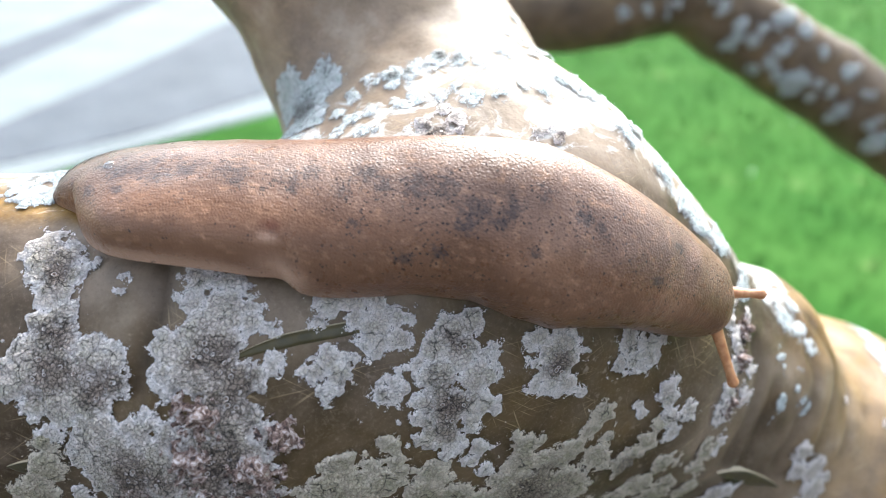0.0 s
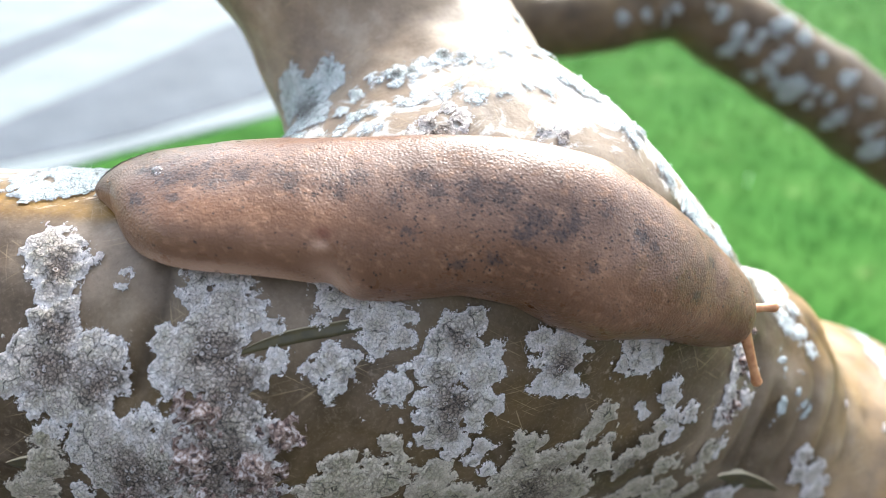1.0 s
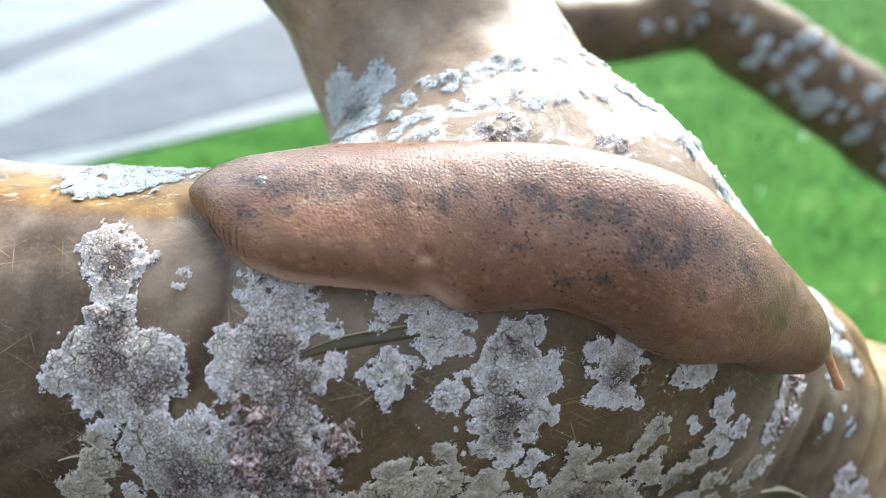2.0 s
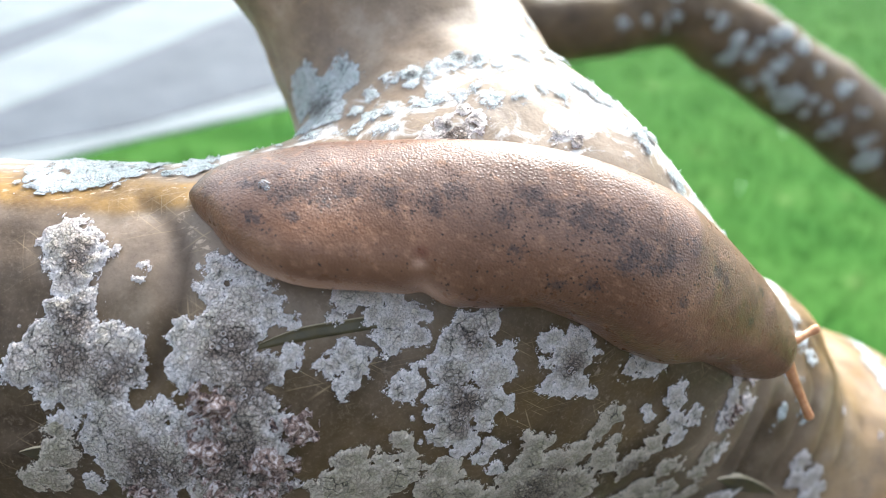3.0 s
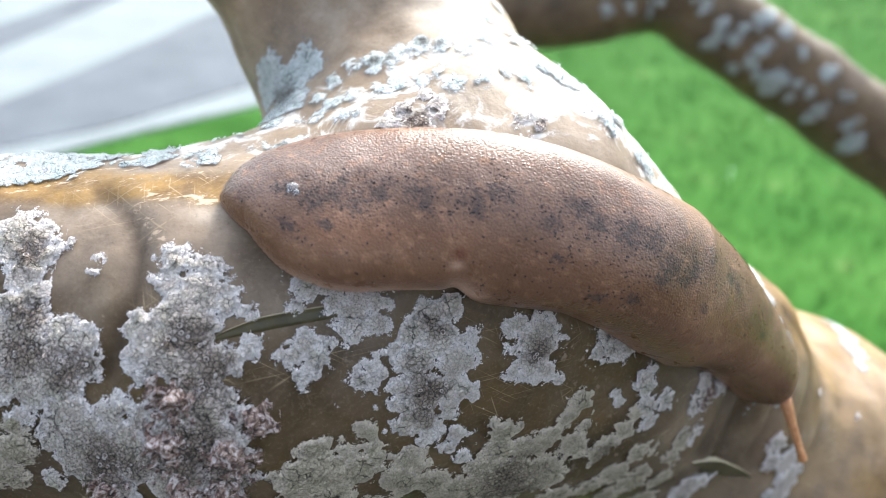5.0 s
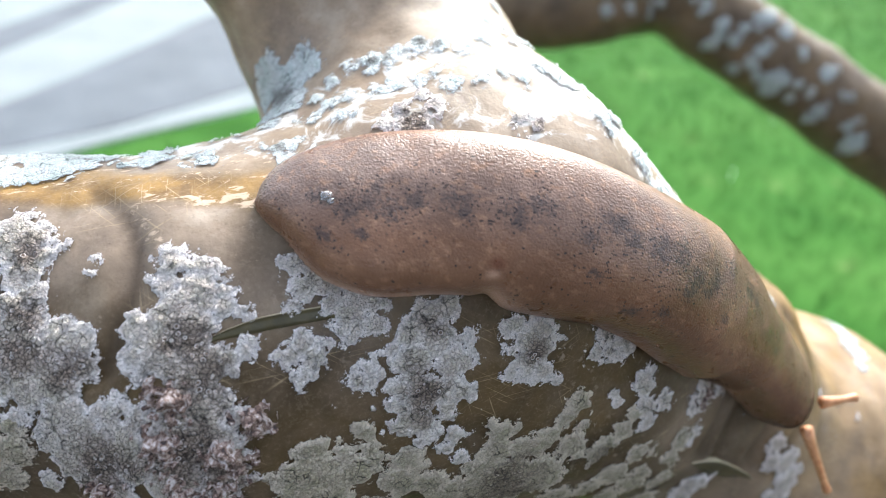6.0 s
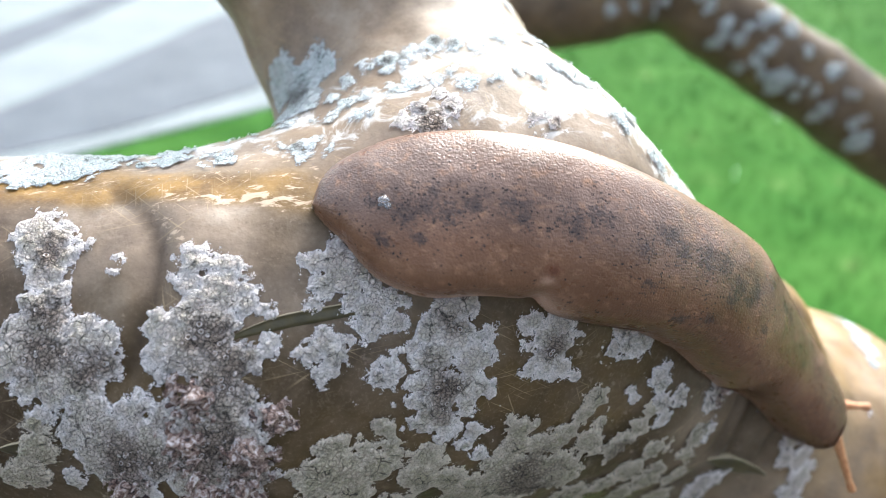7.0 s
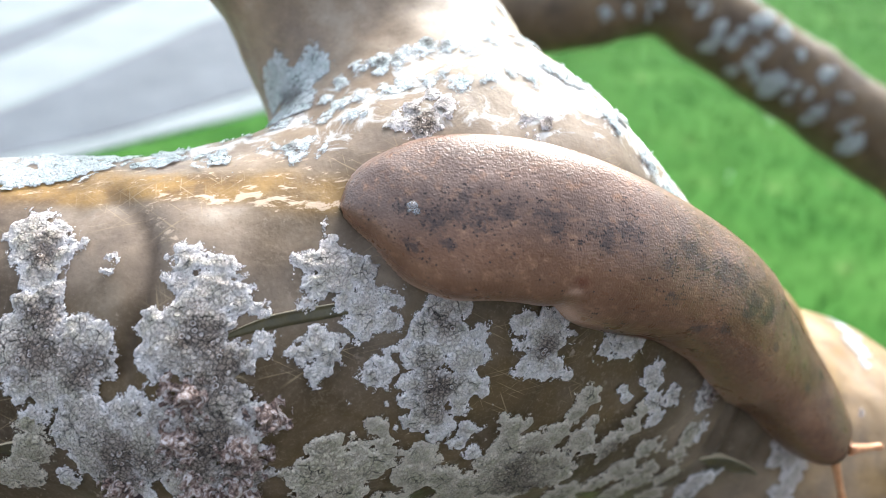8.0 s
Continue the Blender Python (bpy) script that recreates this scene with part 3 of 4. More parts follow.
    used, back = np.unique(quads, return_inverse=True)
    me = mesh_from(name, (P + N * high_[:, None])[used], back.reshape(-1, 4), material_)
    stored(me, "inset", np.clip(inset[used] * 1000 / 2.5, -0.5, 1))
    stored(me, "aged", aged[used])
    return part(name, me, tree, label)

crust("lichen_patch", [(-45.6, 0.1, -91.9, 2.7), (-43.4, -0.6, -91.3, 2.5), (-45.9, -2.2, -90.5, 2.1), (-41.8, -2.4, -90, 1.7), (-43.7, -4.4, -89.3, 2.6), (-42.5, -6.8, -88.2, 2.3), (-44.6, -7.7, -88.1, 2.1), (-46.1, -11.1, -87.4, 2.8), (-42.7, -10.4, -87.3, 3.4), (-47.2, -13.6, -87.2, 3.1), (-38.4, -10.9, -86.5, 2.8), (-36, -11.4, -86, 2.1), (-41.4, -14.1, -86.7, 4.1), (-35.6, -14.2, -85.7, 2.1), (-44.9, -16.6, -87, 2.4), (-38.2, -16.4, -86.2, 2.7), (-42.1, -17.2, -86.8, 2.4), (-43.5, -19.5, -87.2, 1.8)], GREY_LICHEN, seed=11)
crust("lichen_patch", [(-37.6, -19.2, -86.4, 3.2), (-39.8, -21.6, -87.3, 2.1), (-35.9, -22.1, -86.7, 3.4), (-32.7, -19, -85.5, 2.3), (-33.7, -22.6, -86.5, 3), (-30.6, -21.1, -85.5, 2.6), (-37.6, -24.9, -88, 2.4), (-34.5, -26.2, -88, 2.7), (-40.9, -27.7, -89.8, 1.4), (-30.3, -24.5, -86.5, 2.6), (-28.6, -19.1, -84.9, 1.7), (-32.9, -28.3, -88.8, 2.4)], GREY_LICHEN, seed=12)
crust("lichen_patch", [(-43.9, -20.8, -87.5, 1.5), (-43.7, -23.8, -88.3, 2.5), (-42.1, -23.8, -88.2, 1.4), (-45.2, -26.7, -89.6, 2.6), (-47.8, -26.8, -89.8, 1.8)], GREEN_LICHEN, seed=13)
crust("lichen_patch", [(-25.7, -1.6, -87.7, 1.1), (-26.4, -2.8, -87.1, 2), (-23.3, -3.1, -86.9, 1.9), (-27, -5.2, -86.1, 2), (-23.6, -5.8, -85.7, 2.8), (-21, -7.3, -85.4, 1.8), (-19.2, -8.1, -85.4, 1.1), (-25.8, -8.5, -85, 3.1), (-22.7, -9.3, -84.8, 2.1), (-28.7, -10, -85, 2.8), (-29.8, -12.4, -84.8, 2), (-26.8, -11.8, -84.5, 2.8), (-29.5, -14.5, -84.6, 1.4), (-23.7, -12.3, -84.3, 2.5), (-20.8, -12.9, -84.4, 2.1), (-18.5, -11.7, -84.9, 1.5), (-17.6, -12.1, -85.1, 0.9), (-19.6, -14.1, -84.6, 1.1), (-22.8, -14.7, -84.2, 2.5), (-24.3, -16.5, -84.3, 2.2), (-21.3, -15.9, -84.3, 1.4)], GREY_LICHEN, seed=14)
crust("lichen_patch", [(-25.5, -19, -84.6, 2.5), (-22.5, -18.4, -84.5, 2.8), (-20.1, -17.8, -84.6, 1.5), (-18.4, -18.8, -85.1, 1.1), (-26.3, -22.3, -85.4, 2.4), (-23.3, -22.2, -85.2, 2.9), (-20.9, -22.9, -85.6, 2.7), (-24.2, -26.4, -86.8, 2.9), (-20.6, -26.4, -87, 2.3), (-17.7, -23.8, -86.5, 0.8), (-17.6, -25.9, -87.4, 1.3), (-27.4, -26.5, -87, 2.3), (-28.8, -21.7, -85.4, 1.3)], GREY_LICHEN, seed=15)
crust("lichen_patch", [(-12.6, -11.3, -86.4, 1.5), (-13.5, -12.8, -86.1, 1.5), (-11.4, -13.2, -86.8, 1.7), (-12.3, -15, -86.5, 1.5), (-11.7, -16.3, -86.8, 0.7), (-10.5, -11.4, -87.1, 0.9)], GREY_LICHEN, seed=16)
crust("lichen_patch", [(-12.5, -5.8, -87.4, 1.7), (-13.6, -7.3, -86.8, 1.1), (-10.4, -5.1, -88, 1.9), (-9.7, -6.7, -87.9, 1.6), (-7.8, -7.7, -88.2, 1.9), (-7.2, -9.6, -88.2, 1.7), (-7.8, -10.8, -88, 1.2), (-5.3, -7.1, -88.8, 1.6), (-3.7, -7.4, -89.1, 1.4), (-4.7, -9.3, -88.8, 1.4), (-7.3, -5.8, -88.6, 1.2), (-13.6, -2.7, -88.2, 1.4), (-11.4, -2.6, -88.6, 2), (-8.9, -3.9, -88.7, 1.6)], GREY_LICHEN, seed=17, spread_=1.25)
crust("lichen_patch", [(1.1, -8.4, -89.9, 2.2), (3.7, -8.1, -90.3, 1.9), (-0.2, -10.3, -89.8, 1.9), (2.5, -11, -90.4, 2.6), (5.5, -11.1, -90.9, 1.6), (-1.8, -10.9, -89.5, 0.9), (-3, -12.2, -89.3, 1.1), (-0.1, -13.6, -90.2, 2.4), (3.9, -13.7, -91.1, 2.6), (5.9, -13.8, -91.6, 1.3), (-2.1, -13.9, -89.7, 1.3), (5.3, -17.3, -92.4, 1.7), (3.3, -17.2, -91.8, 2), (4.1, -19.4, -92.8, 1.3), (0.6, -17.1, -91.1, 2.6), (-2, -16.9, -90.3, 1.9), (-2.6, -19, -90.7, 1.6), (0, -20.6, -92.1, 2.3), (-2, -21.5, -91.8, 1.7), (1.4, -23, -93.6, 1.5), (-5.2, -15.1, -89, 1.6), (-6.5, -16, -88.7, 1.1)], GREY_LICHEN, seed=18)
crust("lichen_patch", [(-5.9, -21.9, -90.5, 1.8), (-4.9, -24.2, -91.9, 1.9), (-7.5, -24.7, -91, 1.5)], GREEN_LICHEN, seed=19)
crust("lichen_patch", [(4.6, -23.2, -94.6, 1.6), (3.6, -25.2, -95.4, 1.5), (5.2, -26.4, -96.7, 1.3), (6.2, -23.7, -95.4, 0.7)], GREY_LICHEN, seed=20)
crust("lichen_patch", [(-11.5, -23.7, -88.8, 1.9), (-8.4, -24.2, -90.4, 1.4), (-11, -26.8, -90.5, 3.3), (-13.5, -27.2, -89.6, 2), (-7.2, -26.7, -92.2, 2.4), (-5.2, -25.8, -92.6, 1.5), (-9.9, -30.5, -93.6, 3.1), (-14.2, -29.5, -90.7, 1.7)], GREEN_LICHEN, seed=21)
crust("lichen_patch", [(-0.5, -26.4, -94.8, 2.1), (-1.9, -29.3, -96.4, 2.8), (-4, -32.4, -98.3, 2.5), (1.7, -29.8, -98.1, 2.3), (4.7, -31.7, -100.6, 2.1), (2.7, -34.9, -103.4, 3.5), (7.8, -31.7, -101.7, 2.6), (8.2, -28.7, -99.2, 1.8), (10.2, -26.2, -98.2, 2.5), (10.7, -23.7, -96.7, 1.8), (9.4, -21.6, -95.2, 1), (14, -25.9, -99.5, 2.6), (12.9, -23.1, -97.3, 1.3), (15.8, -24.3, -99.3, 1.5), (11.6, -31.3, -102.8, 4.6), (16.5, -31.1, -104.8, 3.5), (19.6, -36.8, -112.5, 3.4), (8.5, -36.9, -108.2, 3.2)], GREEN_LICHEN, seed=22)
crust("lichen_patch", [(10.2, -10.5, -91.8, 1.3), (11, -12.7, -92.5, 0.9), (13, -11.2, -92.7, 2), (14.9, -12.7, -93.7, 2.2), (13.2, -14.7, -93.7, 1.5), (15.9, -15.6, -95.1, 1.8), (17.2, -16.9, -96.2, 1.1), (11.5, -15.5, -93.4, 1.3), (14.4, -10.2, -93, 1.7), (16.6, -12.8, -94.4, 1)], GREY_LICHEN, seed=23)
crust("lichen_patch", [(22.9, -13.6, -98.2, 1.6), (25.3, -14.6, -100, 1.5), (27.5, -13.6, -101.2, 1.1)], GREY_LICHEN, seed=24)
crust("lichen_patch", [(20.9, -20.4, -99.7, 1.8), (19.2, -22.7, -100, 1.9), (21.8, -23.5, -101.9, 1.5), (17.8, -24.6, -100.5, 1.8), (20.7, -26.9, -103.6, 2.5), (16.4, -26.2, -100.9, 2.1)], GREEN_LICHEN, seed=25)
crust("lichen_patch", [(24.7, -29.1, -107.2, 1.8), (26.3, -27.8, -107.1, 2.1), (28.6, -25.8, -107.1, 1.9), (30, -23.8, -106.7, 1.3), (28.8, -33.6, -113.2, 2.4), (24.8, -35.9, -113.7, 2.1), (22.9, -38.5, -116.6, 1.2), (31.7, -30.3, -111.9, 2.1), (34.8, -30.4, -113.8, 1.4), (33.3, -36.1, -118.3, 2.9), (29.5, -38.8, -120.1, 2.8)], GREEN_LICHEN, seed=26)
crust("lichen_patch", [(31.7, -22.3, -106.9, 1.8), (34.9, -21.7, -108.7, 1.6), (30.8, -18.8, -105.1, 1.9), (31.7, -16.8, -105, 1), (32.2, -24.8, -108.6, 1.1)], GREY_LICHEN, seed=27)
crust("lichen_patch", [(38.3, -37.4, -122.8, 2.7), (38.9, -32.5, -118.2, 2), (40.1, -29.5, -116.6, 2), (37.7, -41.8, -127.7, 2.5)], GREEN_LICHEN, seed=28)
crust("lichen_patch", [(42.7, -28.5, -117.9, 1.5), (40.9, -24.7, -114.4, 1.4), (42.2, -22.6, -114.6, 1.1), (41.6, -30.3, -118.3, 1.1)], GREY_LICHEN, seed=29)
crust("lichen_patch", [(45.7, -40.3, -129, 2.6), (48.1, -39.4, -129.1, 1.6), (44.7, -43.2, -131.4, 2.3), (49.7, -39, -129.3, 0.9)], GREY_LICHEN, seed=30)
crust("lichen_patch", [(62.4, -34.3, -131.7, 2.3), (61.6, -37.6, -133, 2.2), (66.2, -38.5, -136.1, 2.7), (67.1, -42.9, -138.9, 3.2), (65.3, -45.6, -139.3, 2.9), (70.4, -40.8, -140, 1.2)], GREY_LICHEN, seed=31)
crust("lichen_patch", [(41.8, -9.1, -112.1, 1.4), (44.6, -11.9, -115, 1.6), (44.7, -14.4, -115.1, 1.4), (43.5, -16.8, -114.1, 1.6), (42.7, -20.1, -114.2, 1.8), (46.8, -20.9, -118.1, 1.4), (40.7, -22.4, -113.3, 1.2), (43.5, -23.9, -116.2, 1.3), (47.4, -9.7, -118.8, 0.9)], GREY_LICHEN, seed=32)
crust("lichen_patch", [(61.1, -9.7, -134.1, 1.5), (57.9, -11.3, -130.3, 1.7), (60.6, -13.3, -131, 1.6), (62.5, -15.9, -130.8, 1.2), (56.6, -9, -131, 1.1), (54.1, -7.7, -129.4, 1.2)], WHITE_LICHEN, seed=33, thick=0.0002, spread_=1.4)
crust("lichen_patch", [(55.4, -15.2, -126.1, 0.6), (55.6, -17, -125.8, 0.7), (55.6, -18.8, -125.5, 0.6)], WHITE_LICHEN, seed=34, thick=0.0002, spread_=1.4)
crust("lichen_patch", [(55.5, -23.2, -125.3, 0.5), (54.8, -25, -125, 0.6), (53.7, -26.9, -124.8, 0.6)], WHITE_LICHEN, seed=35, thick=0.0002, spread_=1.4)
crust("lichen_patch", [(58.7, -22.6, -127.1, 0.8), (60, -24.6, -127.9, 1.1), (60.9, -26.2, -128.5, 0.7), (59.4, -19.5, -127.8, 0.5)], WHITE_LICHEN, seed=36, thick=0.0002, spread_=1.4)
crust("lichen_patch", [(94.6, -19, -171.4, 1.5), (93.6, -20.2, -167, 2.2), (92.4, -22.4, -162, 2.1), (91.2, -24.9, -157.9, 1.2)], WHITE_LICHEN, seed=37, thick=0.0002, spread_=1.4)
crust("lichen_patch", [(-23.9, 24.1, -125.7, 2.6), (-19.9, 23.9, -120, 2.4), (-20.8, 18.8, -115.4, 2.3), (-17.6, 26.2, -118.8, 2), (-16.2, 25.9, -117.2, 1.4), (-24.5, 26.9, -126.2, 1.4), (-18.3, 19.1, -112.2, 1.6), (-20.2, 15.5, -107, 0.9)], WHITE_LICHEN, seed=38, thick=0.0002, spread_=1.9)
crust("lichen_patch", [(-15.6, 15.9, -104.4, 1), (-14.2, 19.3, -108.3, 1.2), (-12.1, 22, -110, 1.3), (-9.8, 24.2, -110.6, 1.3), (-6.6, 25.2, -109.7, 1.4), (-3.4, 26.4, -109.5, 1.4), (-0.3, 27.3, -109.5, 1.6), (2.9, 27.2, -109, 1.6), (6, 26.7, -108.4, 1.7), (8.7, 28.9, -112, 1.5), (-6.5, 23.1, -107.5, 1.1), (-4.2, 23.9, -107.1, 1.1)], WHITE_LICHEN, seed=39, thick=0.0002, spread_=1.4)
crust("lichen_patch", [(-11.5, 17.9, -104.5, 1.5), (-13.7, 16.2, -103.6, 1.2), (-9.3, 18.6, -103.9, 1.3), (-9.8, 15.9, -101.2, 1.1), (-5.5, 19.3, -102.9, 1.2), (-3.3, 20.7, -103.3, 1.2), (-0.3, 21.4, -103, 1), (1.9, 22.3, -103.3, 1)], WHITE_LICHEN, seed=40, thick=0.0002, spread_=1.4)
crust("lichen_patch", [(-2.1, 15.9, -98.4, 1.8), (-0.4, 14.3, -96.6, 2.1), (1.8, 16.7, -98.1, 1.3), (-3.9, 14.4, -97.6, 1.4), (0.4, 18, -99.5, 1.1), (2.3, 15, -96.7, 0.8)], GREY_LICHEN, seed=41)
crust("lichen_patch", [(4.7, 20.1, -100.6, 1.4), (7.7, 20.6, -101.1, 1.5), (10.9, 22.2, -103.3, 1.3), (13.8, 21.1, -102.9, 1.3), (4, 21, -101.6, 0.9)], WHITE_LICHEN, seed=42, thick=0.0002, spread_=1.4)
crust("lichen_patch", [(12.2, 14.9, -96.8, 1.2), (14.8, 14.7, -97.3, 1.3), (13.2, 13.4, -96.1, 0.9), (15.8, 13.6, -97, 0.9)], GREY_LICHEN, seed=43)
crust("lichen_patch", [(-17.6, 11.1, -98.3, 1.1), (-15.9, 11.9, -98.9, 1.1), (-19.6, 11.5, -99.6, 1.1), (-13.5, 10.6, -96.9, 0.8), (-21.6, 11, -99.4, 0.7), (-16.2, 9.7, -96.4, 0.8)], WHITE_LICHEN, seed=44, thick=0.0002, spread_=1.4)
crust("lichen_patch", [(12.8, 39, -130.5, 1.4), (13.2, 33.5, -122.6, 1.1), (10.2, 33.5, -119.7, 1)], WHITE_LICHEN, seed=45, thick=0.0002, spread_=1.4)
crust("lichen_patch", [(-56.1, 10, -105.7, 1.2), (-53.4, 9.9, -105.4, 0.9), (-50.4, 10, -105.4, 0.9), (-48.2, 10.5, -107, 0.7), (-51.2, 7.9, -101, 0.9), (-50.1, 6.5, -98.6, 0.6), (-47.6, 3.3, -94.7, 0.4), (-46.9, 2.3, -93.8, 0.6)], WHITE_LICHEN, seed=46, thick=0.0002, spread_=1.4)
crust("lichen_patch", [(-35.7, -4.2, -88, 0.6), (-35.6, -3, -88.6, 0.4), (-39.2, -0.8, -90.6, 0.4)], GREY_LICHEN, seed=47)
crust("lichen_patch", [(-8.4, -15.9, -88, 0.7)], GREY_LICHEN, seed=48)
crust("lichen_patch", [(26.8, -21.2, -103.7, 0.9), (26.4, -19.9, -102.8, 0.5)], GREY_LICHEN, seed=49)
crust("lichen_patch", [(-12.3, 1.5, -90.2, 0.8), (-11.9, 2.2, -90.5, 0.5)], GREY_LICHEN, seed=50)
crust("lichen_patch", [(23.5, -10.9, -97.8, 1.9), (27.1, -11.6, -100.4, 2.2), (24.6, -13.8, -99.3, 1.5), (29.1, -10.8, -101.8, 1.4)], GREY_LICHEN, seed=61)
crust("lichen_patch", [(11.3, -9.8, -92, 1.8), (14.9, -10, -93.1, 2.2), (13.9, -13.4, -93.6, 2.2), (16.1, -15.8, -95.2, 1.2), (17.4, -11.5, -94.4, 1), (10.9, -12.6, -92.4, 1)], GREY_LICHEN, seed=62)
crust("lichen_patch", [(43.5, -6.8, -114.4, 1.4), (42.5, -9.2, -112.8, 1.5), (43.9, -12.6, -114.2, 1.6), (43.5, -16.8, -114.1, 1.4), (47.9, -18, -118.7, 1.3), (46.9, -21.8, -118.5, 1.7), (42.8, -21, -114.6, 1.4), (41, -23.9, -114.2, 1.4)], GREY_LICHEN, seed=63)
for k, (x, y, z, r) in enumerate(((-26.3, -17.0, -84.4, 1.7), (-27.2, -22.4, -85.4, 1.8), (-34.5, -28.3, -89.0, 1.7), (-20.6, -23.4, -85.8, 1.9), (-17.8, -19.2, -85.2, 1.3), (-25.3, -27.3, -87.2, 1.5), (-21.7, -28.0, -87.6, 1.4), (46.4, -11.6, -117.3, 0.7), (44.8, -16.2, -115.4, 0.7), (43.4, -22.3, -115.5, 1.0), (41.6, -24.2, -114.8, 0.7))):
    crust("bark_knot", [(x, y, z, r), (x + 0.4 * r, y - 0.9 * r, z, 0.7 * r)], KNOT, 0.0002, 0.0013, 0.0006, 81 + k, label="gnarled reddish-brown bud scar")

def flap(points, wide, blunt=False):
    """A lens-shaped sliver of peeled bark along a line of x, y in mm, with a raised pale lip on its uphill side."""
    line = spline(np.array(points), 10) / 1000
    n = len(line)
    way = np.gradient(line, axis=0)
    way /= np.linalg.norm(way, axis=1)[:, None]
    side = np.stack([-way[:, 1], way[:, 0]], 1)
    full = np.linspace(0.03, 1, n)
    lens = (np.minimum(1, (2.2 * full) ** 0.8) * np.clip((1.02 - full) / 0.07, 0, 1) ** 0.5 if blunt else np.sin(0.96 * math.pi * full))[:, None] * wide
    rows = []
    for across, lift in ((1.15, -0.0006), (1.0, 0.0001), (0.92, 0.00018), (0.80, 0.0), (0.3, 0.0), (-0.3, 0.0), (-0.8, 0.0), (-1.0, -0.0006)):
        xy = line + side * lens * across
        p = on_bark(xy[:, 0], xy[:, 1])
        rows.append(p + outward(p) * (0.00012 + lift + 0.0007 * rough_noise(p, 0.016, 3, 3) + 0.00018 * rough_noise(p, 0.004, 2, 8))[:, None])
    p = np.concatenate(rows)
    i = (np.arange(len(rows) - 1)[:, None] * n + np.arange(n - 1)[None]).ravel()
    me = mesh_from("bark_flap", p, np.stack([i, i + n, i + n + 1, i + 1], 1), PEEL)
    stored(me, "lip", np.concatenate([np.full(n, v) for v in (1.0, 1.0, 1.0, 0.0, 0.0, 0.0, 0.0, 0.2)]))
    part("bark_flap", me, tree, "peeled sliver of olive bark with a pale lip")

flap([(-22.9, -11.2), (-19.7, -10.1), (-16.2, -9.2), (-12.1, -8.5), (-8.4, -7.9)], 0.00085, True)
flap([(44.3, -35.2), (50.9, -37.6), (59.0, -41.0)], 0.0014)
flap([(-48.5, -23.6), (-45.5, -23.9), (-42.5, -24.4)], 0.0010)

# small flecks of young lichen
for k, (x, y, z, r) in enumerate(((-39.2, -1.3, -90.2, 0.4), (-9.5, -18.8, -88.1, 0.4), (73.8, -27, -140.5, 0.7), (85.6, -33.1, -149.1, 0.9), (79.6, -35.6, -145.5, 0.6))):
    crust("lichen_patch", [(x, y, z, r)], GREY_LICHEN, 0.0002, 0.0003, 0.0009, 203 + k, spread_=1.3)
# thin pale films of young lichen on the flare of the fork and along its ridge
crust("lichen_patch", [(13, 30, -117, 3.5), (19, 22, -109, 4), (25, 16.5, -106, 3.2), (31, 11, -108, 3), (36, 6, -112, 3), (42, 1, -116, 3), (47, -4, -121, 2.6)], WHITE_LICHEN, 0.0003, 0.0003, 0.0034, 172, spread_=0.72)
crust("lichen_patch", [(-52, 9.6, -104, 5), (-44, 10, -105.5, 3), (-36, 10, -105, 2.5), (-27, 10, -101, 2.5)], WHITE_LICHEN, 0.00026, 0.00025, 0.0055, 173, spread_=0.75)

# round pale lichens on the far limb: x, y, z, radius in mm
FAR_SPOTS = [(201.2, 92.6, -431.7, 9.7), (195.9, 111.8, -426.1, 4.6), (187.7, 102.6, -432.4, 5.0), (180.8, 102.0, -438.3, 4.3), (168.6, 118.7, -429.1, 5.3), (164.2, 114.4, -434.2, 4.6), (159.3, 132.3, -427.3, 4.9), (181.9, 120.7, -426.8, 4.9), (196.3, 128.2, -428.5, 7.2), (204.8, 119.7, -426.3, 5.8), (239.6, 83.7, -426.0, 5.9), (243.4, 69.2, -429.6, 5.5), (228.6, 77.6, -430.8, 5.1), (224.2, 73.8, -436.9, 4.4), (249.1, 58.8, -432.6, 8.9), (214.6, 107.8, -425.0, 4.7), (228.4, 96.8, -425.8, 5.5), (117.7, 134.1, -428.7, 4.4), (104.0, 129.7, -430.8, 4.8), (213.2, 91.4, -428.8, 3.6), (220.7, 85.8, -429.2, 3.6), (134.7, 136.4, -429.6, 3.5)]
for k, spot_ in enumerate(FAR_SPOTS):
    crust("lichen_patch", [spot_], WHITE_LICHEN, 0.0008, 0.0010, 0.0030, 120 + k, far_field, -0.36, spread_=0.68)
spread = random.Random(4)
axis = spline(np.array(FAR), 30)
axis = axis[(axis[:, 0] > 0.12) & (axis[:, 0] < 0.36)]
for k in range(34):
    x, y, z, r = axis[spread.randrange(len(axis))]
    tilt = spread.uniform(-1.1, 1.4)
    q = Vector((x, y, z)) + Vector((0.45 * math.sin(tilt), 0.88 * math.sin(tilt), math.cos(tilt))).normalized() * r
    crust("lichen_patch", [(q.x * 1000, q.y * 1000, q.z * 1000, spread.uniform(1.5, 3.2))], WHITE_LICHEN, 0.0008, 0.0010, 0.0022, 150 + k, far_field, -0.36)

